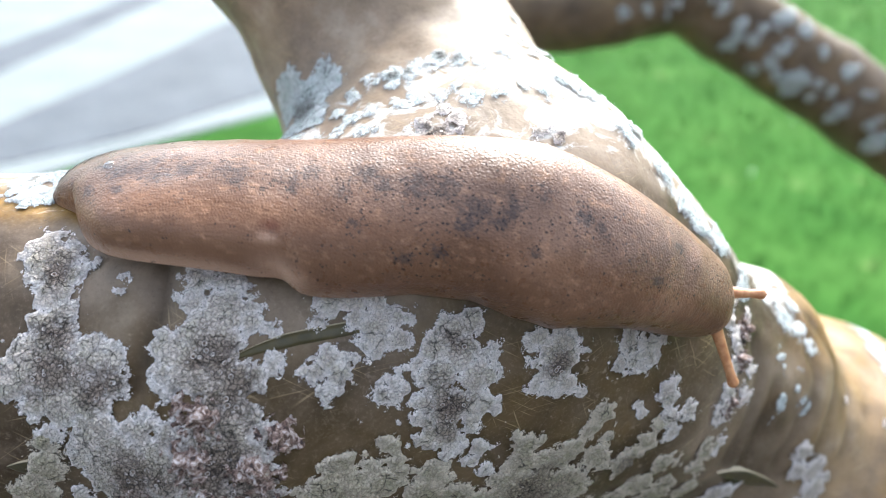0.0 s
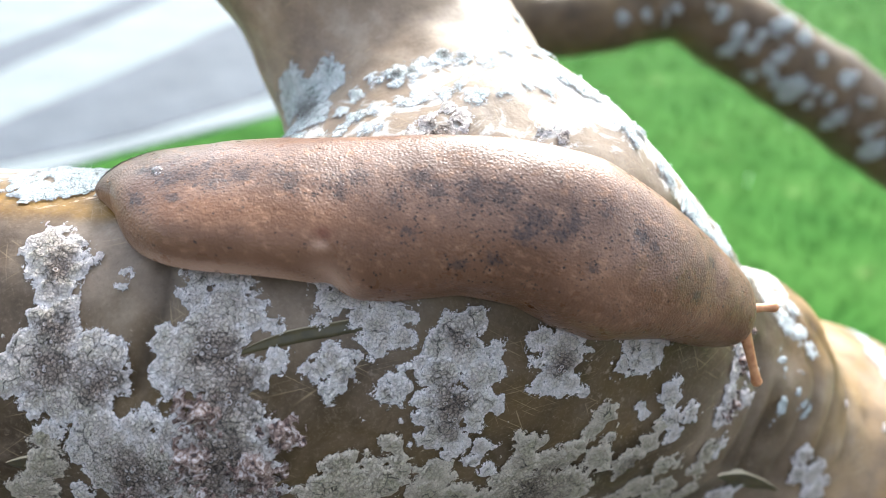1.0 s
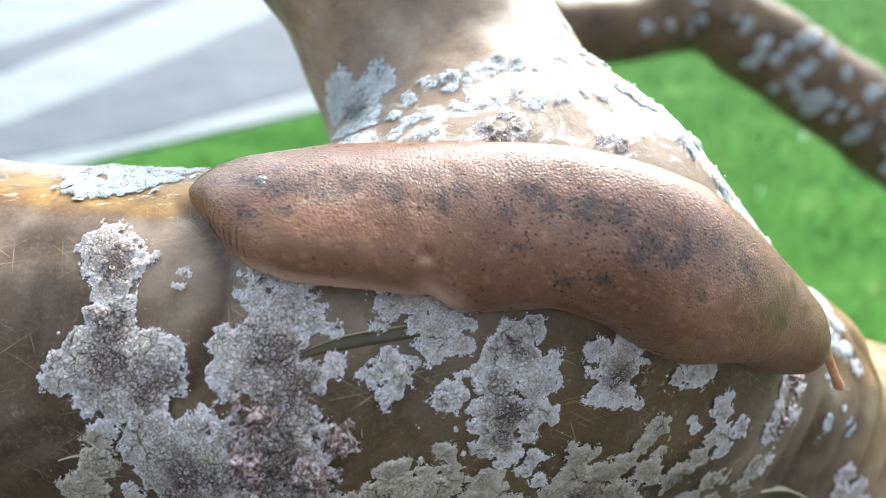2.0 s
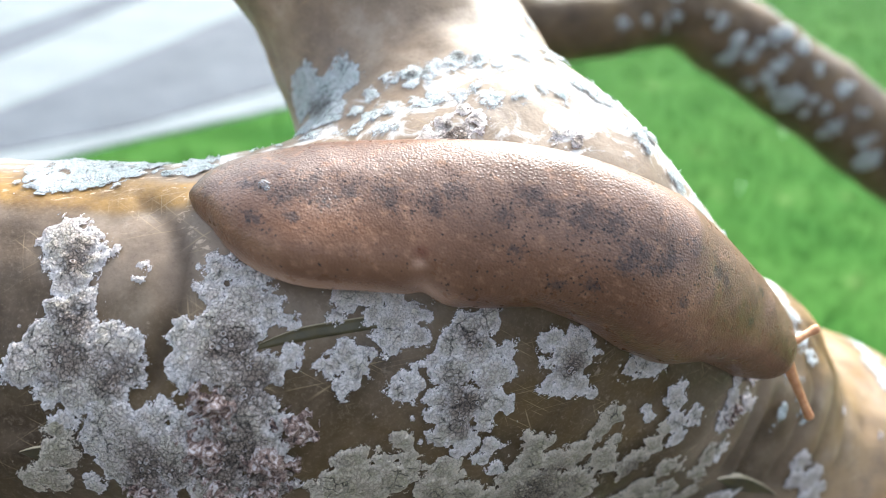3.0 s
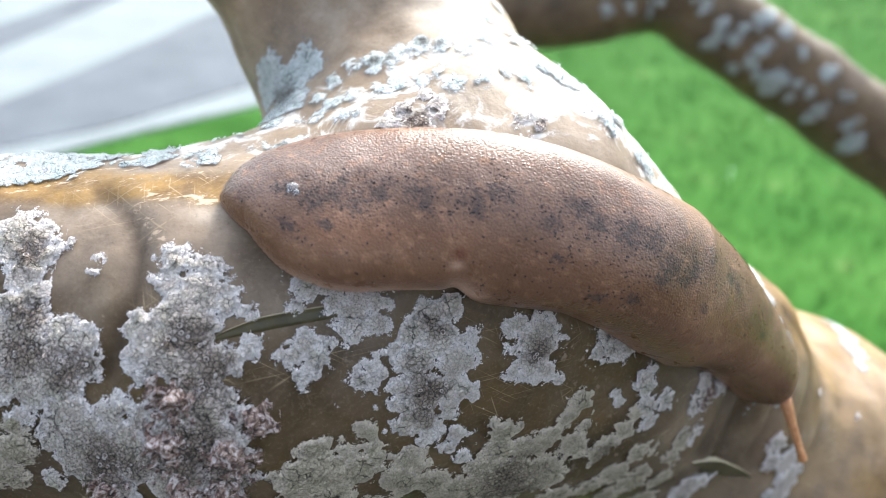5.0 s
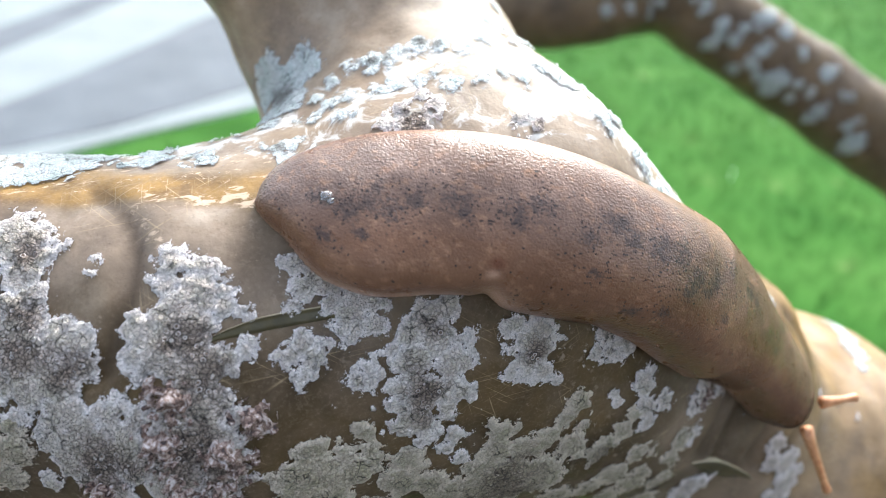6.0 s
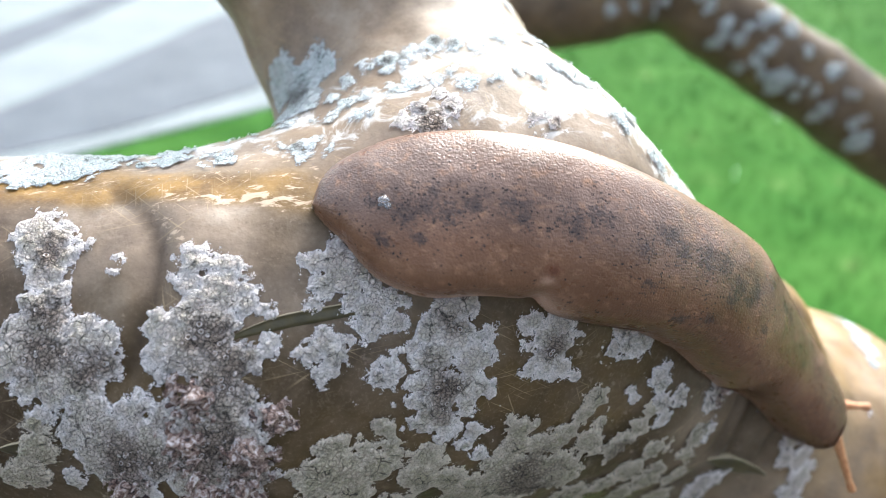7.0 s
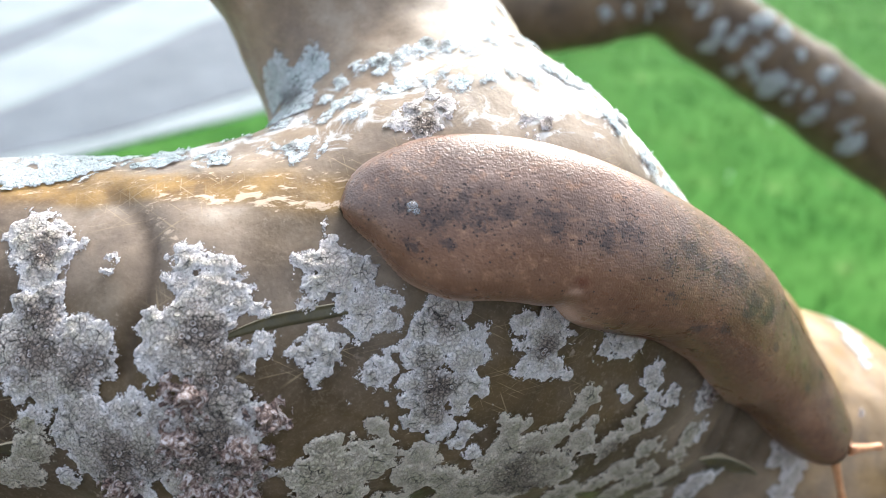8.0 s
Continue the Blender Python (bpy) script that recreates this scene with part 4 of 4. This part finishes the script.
# ---- the lawn and the path ----
def slab(name, outline, top, material_, label, category):
    """A flat slab of poured concrete with a bevelled edge, outline counter-clockwise."""
    bm = bmesh.new()
    f = bm.faces.new([bm.verts.new((x, y, -0.02)) for x, y in outline])
    up_ = bmesh.ops.extrude_face_region(bm, geom=[f])
    bmesh.ops.translate(bm, verts=[v for v in up_["geom"] if isinstance(v, bmesh.types.BMVert)], vec=(0, 0, top + 0.02))
    bmesh.ops.bevel(bm, geom=[e for e in bm.edges if all(v.co.z > 0 for v in e.verts)], offset=0.008, segments=2, affect="EDGES")
    bmesh.ops.recalc_face_normals(bm, faces=bm.faces)
    me = bpy.data.meshes.new(name)
    bm.to_mesh(me)
    bm.free()
    me.materials.append(material_)
    return tagged(new(name, me), label, category, kind="structure")

me = bpy.data.meshes.new("ground")
me.from_pydata([(-400, -400, 0), (400, -400, 0), (400, 400, 0), (-400, 400, 0)], [], [(0, 1, 2, 3)])
me.materials.append(GRASS)
ground = tagged(new("ground", me), "bright green mown lawn", "lawn", kind="structure")
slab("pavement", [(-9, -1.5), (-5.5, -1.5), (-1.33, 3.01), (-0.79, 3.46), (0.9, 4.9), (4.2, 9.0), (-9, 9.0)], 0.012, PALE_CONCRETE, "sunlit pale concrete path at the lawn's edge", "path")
# two shadows that fall across the path, put in as darker slabs
slab("pavement", [(-2.4, 2.3), (-1.77, 2.84), (-1.33, 3.17), (-0.84, 3.74), (0.55, 5.4), (1.6, 7.2), (-0.7, 7.2), (-1.4, 5.13), (-1.73, 4.0), (-1.99, 3.3), (-2.6, 2.42)], 0.018, SHADE_AND_WALL_GREY, "wedge-shaped shadow on the path, built as a darker grey slab", "path")
slab("pavement", [(-4.2, 0.3), (-2.36, 4.04), (-2.22, 4.84), (-2.04, 5.87), (-1.75, 7.5), (-2.0, 7.5), (-2.33, 5.86), (-2.42, 5.34), (-2.62, 4.58), (-4.5, 0.3)], 0.018, SHADE_AND_WALL_GREY, "narrow shadow stripe on the path, built as a darker grey slab", "path")

# unseen dark slab, added to keep the lawn's green bounce off the bark
slab("pavement", [(-4.2, -9), (9, -9), (9, 0.02), (-4.2, 0.02)], 0.018, UNSEEN_DARK, "unseen dark ground slab behind the viewpoint, added to cut lawn bounce", "drive")

# unseen wall, added to hold low sky light off the underside of the tree
bm = bmesh.new()
bmesh.ops.create_cube(bm, size=1, matrix=Matrix.LocRotScale(Vector((0, -2.6, 1.3)), None, Vector((12, 0.25, 2.6))))
bmesh.ops.bevel(bm, geom=bm.edges, offset=0.01, segments=1, affect="EDGES")
me = bpy.data.meshes.new("wall")
bm.to_mesh(me)
bm.free()
me.materials.append(SHADE_AND_WALL_GREY)
tagged(new("wall", me), "unseen plain grey wall, added to block low sky behind the viewpoint", "wall", kind="structure")

blades = np.random.RandomState(7)
n = 150000
away, round_about = 7.5 * blades.uniform(0, 1, n) ** 0.5, blades.uniform(0, 6.283, n)
gx, gy = 1.0 + away * np.cos(round_about), 3.2 + away * np.sin(round_about)
on_grass = (gx > np.interp(gy, [-1.5, 3.01, 3.46, 4.9, 9.0], [-5.5, -1.33, -0.79, 0.9, 4.2]) + 0.03) & (gy > 0.04) & (gy < 8.9)
on_grass &= blades.uniform(0, 1, n) > (away / 7.5) ** 3
gx, gy = gx[on_grass], gy[on_grass]
n = len(gx)
turn, tall, lean = blades.uniform(0, 6.283, n), blades.uniform(0.02, 0.05, n), blades.uniform(0.0, 0.03, n)
cx, cy = np.cos(turn), np.sin(turn)
wide = 0.0035
tri = np.empty((n, 3, 3))
tri[:, 0] = np.stack([gx - wide * cy, gy + wide * cx, np.zeros(n)], 1)
tri[:, 1] = np.stack([gx + wide * cy, gy - wide * cx, np.zeros(n)], 1)
tri[:, 2] = np.stack([gx + lean * cx, gy + lean * cy, tall], 1)
tagged(new("grass", mesh_from("grass", tri.reshape(-1, 3), np.arange(3 * n).reshape(-1, 3), BLADES, False)), "short green grass blades of a mown lawn", "grass", kind="stuff")

def lawn_flower(x, y, size):
    bm = bmesh.new()
    for k in range(9):
        a = k * 2 * math.pi / 9
        q = [bm.verts.new((0.25 * size * math.cos(a), 0.25 * size * math.sin(a), 0.045)), bm.verts.new((size * math.cos(a - 0.25), size * math.sin(a - 0.25), 0.049)), bm.verts.new((1.1 * size * math.cos(a), 1.1 * size * math.sin(a), 0.047)), bm.verts.new((size * math.cos(a + 0.25), size * math.sin(a + 0.25), 0.049))]
        bm.faces.new(q)
    bmesh.ops.create_cone(bm, cap_ends=True, segments=8, radius1=0.3 * size, radius2=0.15 * size, depth=0.006, matrix=Matrix.Translation((0, 0, 0.048)))
    bmesh.ops.create_cone(bm, cap_ends=False, segments=5, radius1=0.0012, radius2=0.001, depth=0.05, matrix=Matrix.Translation((0, 0, 0.022)))
    me = bpy.data.meshes.new("lawn_flower")
    bm.to_mesh(me)
    bm.free()
    me.materials.append(PETAL)
    ob = tagged(new("lawn_flower", me), "small white daisy in the lawn", "flower", "lawn flowers")
    ob.matrix_world = pose(x, y, 0)

PETAL = material("petal", 0.6)[0]
PETAL.node_tree.nodes["Principled BSDF"].inputs["Base Color"].default_value = (0.8, 0.8, 0.78, 1)
for x, y, size in ((1.678, 3.39, 0.014), (2.2, 4.4, 0.010), (1.25, 2.75, 0.007)):
    lawn_flower(x, y, size)

# ---- the slug ----
slug = tagged(new("slug"), "tan-brown slug with dark freckles crawling along the bark", "slug")
slug.matrix_world = PLACE
ROUTE = np.array([(-0.08, -0.0063), (-0.062, 0.0019), (-0.045, 0.0066), (-0.028, 0.0042), (-0.01, 0.0025), (0.008, 0.0017), (0.024, -0.0035), (0.038, -0.0094), (0.049, -0.0172), (0.058, -0.025), (0.066, -0.0326), (0.072, -0.0364), (0.080, -0.0445)])
route = spline(ROUTE)
route = on_bark(route[:, 0], route[:, 1])
for _ in range(200):
    route[1:-1] = 0.25 * route[:-2] + 0.5 * route[1:-1] + 0.25 * route[2:]
arc = np.concatenate([[0], np.cumsum(np.linalg.norm(np.diff(route, axis=0), axis=1))])
route_up = outward(route)
for _ in range(60):
    route_up[1:-1] = 0.25 * route_up[:-2] + 0.5 * route_up[1:-1] + 0.25 * route_up[2:]
route_way = np.gradient(route, arc, axis=0)

def along(s):
    """Poses (n, 3, 4) on the slug's way at arc lengths s: forward, sideways, up, place."""
    at = np.stack([np.interp(s, arc, route[:, k]) for k in range(3)], 1)
    t = np.stack([np.interp(s, arc, route_way[:, k]) for k in range(3)], 1)
    u = np.stack([np.interp(s, arc, route_up[:, k]) for k in range(3)], 1)
    t /= np.linalg.norm(t, axis=1)[:, None]
    u -= (u * t).sum(1)[:, None] * t
    u /= np.linalg.norm(u, axis=1)[:, None]
    return np.stack([t, np.cross(u, t), u, at], 2)

# seconds, then how far along its way (mm) are the tail, four marks on the back and the head
CRAWL = np.array([
    (0, 34.8, 46.0, 67.9, 74.2, 89.2, 125.0), (0.5, 37.4, 49.6, 69.9, 76.7, 91.7, 127.5), (1, 39.7, 52.8, 72.4, 79.5, 94.3, 130.0),
    (1.5, 42.3, 55.7, 74.6, 82.0, 96.6, 132.5), (3, 51.3, 62.9, 80.7, 89.0, 102.6, 142.5), (3.5, 54.0, 64.8, 82.7, 91.0, 104.5, 148.0),
    (4, 56.5, 66.6, 84.9, 93.2, 106.7, 152.5), (4.5, 58.9, 68.5, 87.1, 95.4, 109.1, 156.3), (6, 65.5, 74.4, 93.6, 101.7, 117.4, 166.4),
    (6.5, 67.7, 76.3, 95.5, 103.8, 120.4, 170.0), (7, 69.9, 78.4, 97.4, 106.0, 123.8, 174.0), (7.5, 72.1, 80.4, 99.5, 108.4, 127.5, 178.5), (8, 73.9, 82.3, 101.5, 110.9, 131.0, 182.0)])
REST, PIECES, AROUND = 3.5, 124, 48
rest_row = CRAWL[5, 1:] / 1000
MARKS = (rest_row - rest_row[0]) / (rest_row[-1] - rest_row[0])

def crawled(q, t):
    """Arc lengths of the parts q (0 tail to 1 head) of the body at t seconds."""
    now = [np.interp(t, CRAWL[:, 0], CRAWL[:, k + 1]) / 1000 for k in range(6)]
    return np.interp(q, np.concatenate([MARKS, [2 * MARKS[-1] - MARKS[-2]]]), now + [2 * now[-1] - now[-2]])

KNOTS = (0, 0.2, 0.4, 0.6, 0.8, 1)
HIGH_SIDE, BACK = (0.0111, 0.0107, 0.0115, 0.0121, 0.0096, 0.0061), (0.0083, 0.0081, 0.0088, 0.0100, 0.0089, 0.0091)
LOW_KNOTS, LOW_SIDE = (0, 0.1, 0.16, 0.23, 0.30, 0.4, 0.46, 0.53, 0.6, 0.67, 0.74, 0.8, 1), (0.0105, 0.0109, 0.0105, 0.0092, 0.0083, 0.0075, 0.0067, 0.0072, 0.0086, 0.0088, 0.0071, 0.0059, 0.0041)

def body_points(q, turn, under, tuck):
    """Body surface at part q of the length and angle turn (0 uphill edge, pi downhill edge); under: 0 to 1 along the
    underside from the downhill edge; tuck: how far the piece slips under the next."""
    tail, head = np.clip(q / 0.24, 0, 1), np.clip((1 - q) / 0.085, 0, 1)
    ends = np.sqrt(1 - (1 - head) ** 2)
    cap = (1 - (1 - tail) ** 2) ** 0.5 * ends
    full = (1 - (1 - np.clip(q / 0.195, 0, 1)) ** 2) ** 1.33 * ends
    full = np.maximum(full, 0.6 * cap)
    fold = 1 / (1 + np.exp(-(q - 0.322) / 0.013))
    low = full * np.interp(q, LOW_KNOTS, LOW_SIDE) * (0.96 + 0.17 * fold * np.clip(1 - (q - 0.34) / 0.35, 0.2, 1))
    high = cap * np.interp(q, KNOTS, HIGH_SIDE)
    back = cap ** 0.9 * np.interp(q, KNOTS, BACK)
    m = along(crawled(q, REST))
    c = np.cos(turn)
    pinch = 1 - 0.07 * np.exp(-((q - 0.303) / 0.014) ** 2) * np.clip(-c, 0, 1)
    side = np.where(c > 0, high, low) * c * pinch * (1 - 0.25 * under) * (1 - 0.004 * tuck) + 0.0012 * np.exp(-(q / 0.05) ** 2)
    lift = 0.0005 + 0.0015 * np.exp(-((q - 0.22) / 0.09) ** 4)
    up = (back * np.abs(np.sin(turn)) ** 0.72 + np.where(c < 0, (lift + 0.0006) * c ** 2, 0) - 0.0006) * (1 - 0.004 * tuck) - 0.0012 * under
    p = m[:, :, 3] + m[:, :, 1] * side[:, None] + m[:, :, 2] * up[:, None]
    swell = 0.00022 * rough_noise(np.stack([q * 0.094, side, up], 1), 0.006, 3, 21)
    return p + m[:, :, 2] * swell[:, None] * np.sin(turn)[:, None], np.stack([q * 0.094, side, up], 1)

# dark blotches on its back: part of the length, angle round it, radius in mm
BLOTCHES = [(0.098, 1.73, 1.2), (0.136, 1.8, 1.5), (0.158, 1.71, 1.3), (0.114, 2.26, 1.3), (0.154, 2.06, 0.9), (0.182, 1.73, 1.6), (0.168, 1.49, 1.0), (0.21, 1.55, 1.3), (0.25, 1.48, 1.4), (0.257, 1.64, 0.9), (0.307, 1.45, 1.4), (0.331, 1.35, 1.4), (0.311, 1.61, 0.8), (0.385, 1.5, 1.2), (0.411, 1.26, 1.6), (0.429, 1.36, 1.2)]
BLOTCHES += [(0.463, 1.33, 1.8), (0.491, 1.3, 1.6), (0.521, 1.49, 1.5), (0.513, 1.68, 1.2), (0.561, 1.43, 1.3), (0.547, 1.56, 0.9), (0.595, 1.19, 0.9), (0.643, 1.3, 1.1), (0.665, 1.35, 0.9), (0.403, 1.91, 0.9), (0.784, 1.14, 0.9), (0.754, 1.69, 0.9), (0.591, 1.85, 0.8), (0.453, 2.35, 1.1), (0.487, 2.15, 1.1), (0.13, 2.4, 0.7)]

def blotched(q, turn):
    total = np.zeros(len(q))
    for a, b, r in BLOTCHES:
        total = np.maximum(total, np.exp(-(((q - a) * 94) ** 2 + ((turn - b) * 9.5) ** 2) / (1.15 * r) ** 2))
    return total

segments = []
for k in range(PIECES):
    rings = np.clip(np.linspace(k, k + 1.9, 5) / PIECES, 0.0004, 0.9996)
    turns = np.concatenate([np.linspace(0, math.pi, AROUND), np.full(5, math.pi)])
    unders = np.concatenate([np.zeros(AROUND), np.linspace(0.1, 1, 5)])
    wide = len(turns)
    Q, T = [g.ravel() for g in np.meshgrid(rings, turns, indexing="ij")]
    U = np.tile(unders, len(rings))
    pts, rest = body_points(Q, T, U, np.clip(Q * PIECES - k - 1, 0, 1))
    m = along(crawled(np.array([(k + 0.5) / PIECES]), REST))[0]
    i = (np.arange(len(rings) - 1)[:, None] * wide + np.arange(wide - 1)[None]).ravel()
    me = mesh_from("body_segment", (pts - m[:, 3]) @ m[:, :3], np.stack([i + 1, i + wide + 1, i + wide, i], 1), SKIN)
    e = 0.0015
    ahead, _ = body_points(np.clip(Q + e, 0.0004, 0.9996), T, U, 0 * Q)
    behind, _ = body_points(np.clip(Q - e, 0.0004, 0.9996), T, U, 0 * Q)
    grid = pts.reshape(len(rings), wide, 3)
    round_ = np.gradient(grid, axis=1).reshape(-1, 3)
    facing = np.cross(round_, ahead - behind)
    facing /= np.linalg.norm(facing, axis=1)[:, None] + 1e-12
    facing *= np.where(((pts - along(crawled(Q, REST))[:, :, 3]) * facing).sum(1) < 0, -1, 1)[:, None]
    me.normals_split_custom_set_from_vertices((facing @ m[:, :3]).tolist())
    stored(me, "rest", rest)
    stored(me, "crown", np.sin(T) * (1 - U) * (0.6 + 0.4 * np.cos(T)) + 0.25 + 0.32 * np.exp(-(Q / 0.14) ** 2) - 0.15 * Q)
    edge = np.exp(-((math.pi - T) / 0.09) ** 2) * (0.25 + 0.75 * np.exp(-((Q - 0.2) / 0.13) ** 2))
    edge = np.maximum(edge, 1.0 * np.exp(-((Q - 0.316) / 0.028) ** 2) * np.exp(-((3.02 - T) / 0.24) ** 2))
    stored(me, "blotch", blotched(Q, T))
    edge = np.maximum(edge, 0.75 * np.exp(-((Q - 0.296) / 0.007) ** 2 - ((T - 2.46) / 0.09) ** 2))
    stored(me, "sore", 0.8 * np.exp(-((Q - 0.298) / 0.008) ** 2 - ((T - 2.25) / 0.10) ** 2))
    stored(me, "saddle", np.exp(-((T - 1.65) / 0.8) ** 2))
    stored(me, "rim", np.clip(edge * 0.85, 0, 1))
    ob = part("body_segment", me, slug)
    segments.append(ob)

def feeler(name, length, thick, label):
    """A tentacle along -x from its tip at the origin, with a swollen eye-bearing tip."""
    stations = [(0.0004, 0.0), (0.00028, 0.55), (0.0, 0.95), (-0.0004, 1.05), (-0.0009, 0.9), (-0.002, 0.8), (-0.5 * length, 0.95), (-0.8 * length, 1.25), (-length, 1.5), (-length - 0.0001, 0.0)]
    a = np.linspace(0, 2 * math.pi, 18, endpoint=False)
    p = np.concatenate([np.stack([np.full(18, x) + 0.00004 * np.sin(5 * a), r * thick * np.cos(a), r * thick * np.sin(a)], 1) for x, r in stations])
    i = (np.arange(len(stations) - 1)[:, None] * 18 + np.arange(18)[None]).ravel()
    j = (np.arange(len(stations) - 1)[:, None] * 18 + (np.arange(18)[None] + 1) % 18).ravel()
    ob = part(name, mesh_from(name, p, np.stack([i, i + 18, j + 18, j], 1), FEELER), slug, label)
    bm = bmesh.new()
    bmesh.ops.create_icosphere(bm, subdivisions=2, radius=0.2 * thick, matrix=Matrix.Translation((0.0002, 0, 0.6 * thick)))
    me = bpy.data.meshes.new("eye")
    bm.to_mesh(me)
    bm.free()
    me.materials.append(EYE_DARK)
    part("eye", me, ob, "tiny black eye spot")
    return ob

EYE_DARK = material("eye_dark", 0.2)[0]
EYE_DARK.node_tree.nodes["Principled BSDF"].inputs["Base Color"].default_value = (0.01, 0.01, 0.012, 1)
lower_feeler = feeler("tentacle", 0.0118, 0.00072, "orange-brown tentacle reaching forward")
upper_feeler = feeler("tentacle", 0.0062, 0.00068, "orange-brown tentacle held up")

# the slime bead on its tail
bm = bmesh.new()
for x, y, z, r in ((0, 0, 0, 0.00055), (0.0005, -0.0006, -0.0001, 0.0004), (-0.0003, -0.0005, -0.0001, 0.00022), (0.0002, 0.0006, -0.0001, 0.0002)):
    bmesh.ops.create_icosphere(bm, subdivisions=3, radius=r, matrix=Matrix.Translation((x, y, z)) @ Matrix.Diagonal((1.2, 1, 0.5, 1)))
me = bpy.data.meshes.new("slime_bead")
bm.to_mesh(me)
bm.free()
me.polygons.foreach_set("use_smooth", np.ones(len(me.polygons), dtype=bool))
me.materials.append(SLIME)
bead = part("slime_bead", me, slug, "glistening clear bead of slime")
bead_place, _ = body_points(np.array([MARKS[1]]), np.array([1.68]), np.array([0.0]), np.array([0.0]))
bead_q = MARKS[1]

# seconds, the tip and the root of each tentacle, in mm
LOWER = [(0, 38.4, -17.0, -101.5, 35.3, -9.0, -100.0), (0.5, 39.6, -18.3, -103.0, 38.5, -10.7, -101.5), (1, 42.5, -17.2, -104.7, 40.5, -11.5, -103.2), (1.5, 44.8, -14.6, -105.4, 42.2, -10.2, -103.9), (3, 53.1, -22.5, -111.9, 49.1, -15.1, -110.4), (3.5, 56.4, -27.3, -116.4, 51.6, -17.7, -114.9), (4, 58.5, -30.7, -119.2, 54.9, -21.3, -117.7), (4.5, 59.6, -31.9, -120.7, 56.3, -23.3, -119.2), (6, 67.7, -40.3, -125.4, 63.3, -30.1, -123.9), (6.5, 69.7, -41.3, -126.9, 65.3, -31.2, -125.4), (7, 71.6, -42.1, -129.2, 67.9, -32.7, -127.7), (7.5, 72.9, -42.3, -131.9, 70.0, -35.1, -130.4), (8, 74.5, -45.6, -134.6, 72.5, -39.3, -133.1)]
UPPER = [(0, 41.8, -5.1, -100.6, 37.6, -4.9, -100.0), (0.5, 43.2, -7.2, -102.1, 39.6, -6.8, -101.5), (1, 44.5, -6.8, -103.8, 41.8, -6.9, -103.2), (1.5, 38.6, -7.3, -103.2, 34.7, -7.1, -102.4), (3, 53.3, -9.3, -111.0, 50.1, -10.9, -110.4), (3.5, 56.9, -14.7, -115.5, 54.2, -14.8, -114.9), (4, 54.4, -16.5, -117.2, 50.4, -16.3, -116.4), (4.5, 54.2, -18.5, -118.5, 50.3, -18.3, -117.7), (6, 71.7, -24.6, -124.5, 66.1, -25.3, -123.9), (6.5, 72.0, -25.6, -126.0, 67.4, -26.2, -125.4), (7, 73.7, -27.7, -128.3, 70.1, -27.3, -127.7), (7.5, 75.5, -30.3, -131.0, 72.8, -31.7, -130.4), (8, 80.9, -35.9, -133.7, 76.1, -36.2, -133.1)]

def motions():
    steps = [float(t) for t in np.arange(0, 8.01, 0.25)]
    as_matrix = lambda m: Matrix([[*map(float, r)] for r in m] + [[0, 0, 0, 1]])
    for k, ob in enumerate(segments):
        walk(ob, [(t, as_matrix(along(crawled(np.array([(k + 0.5) / PIECES]), t))[0])) for t in steps])
    rest = as_matrix(along(crawled(np.array([bead_q]), REST))[0])
    held = rest.inverted() @ Matrix.Translation(Vector(bead_place[0]))
    held = Matrix.Translation(held.translation + Vector((0, 0, 0.00005)))
    walk(bead, [(t, as_matrix(along(crawled(np.array([bead_q]), t))[0]) @ held) for t in steps])
    for ob, rows in ((lower_feeler, LOWER), (upper_feeler, UPPER)):
        poses = []
        for t, x, y, z, a, b, c in rows:
            way = Vector((x - a, y - b, z - c))
            poses.append((t, Matrix.LocRotScale(Vector((x, y, z)) / 1000, way.to_track_quat("X", "Z"), None)))
        walk(ob, poses)


motions()
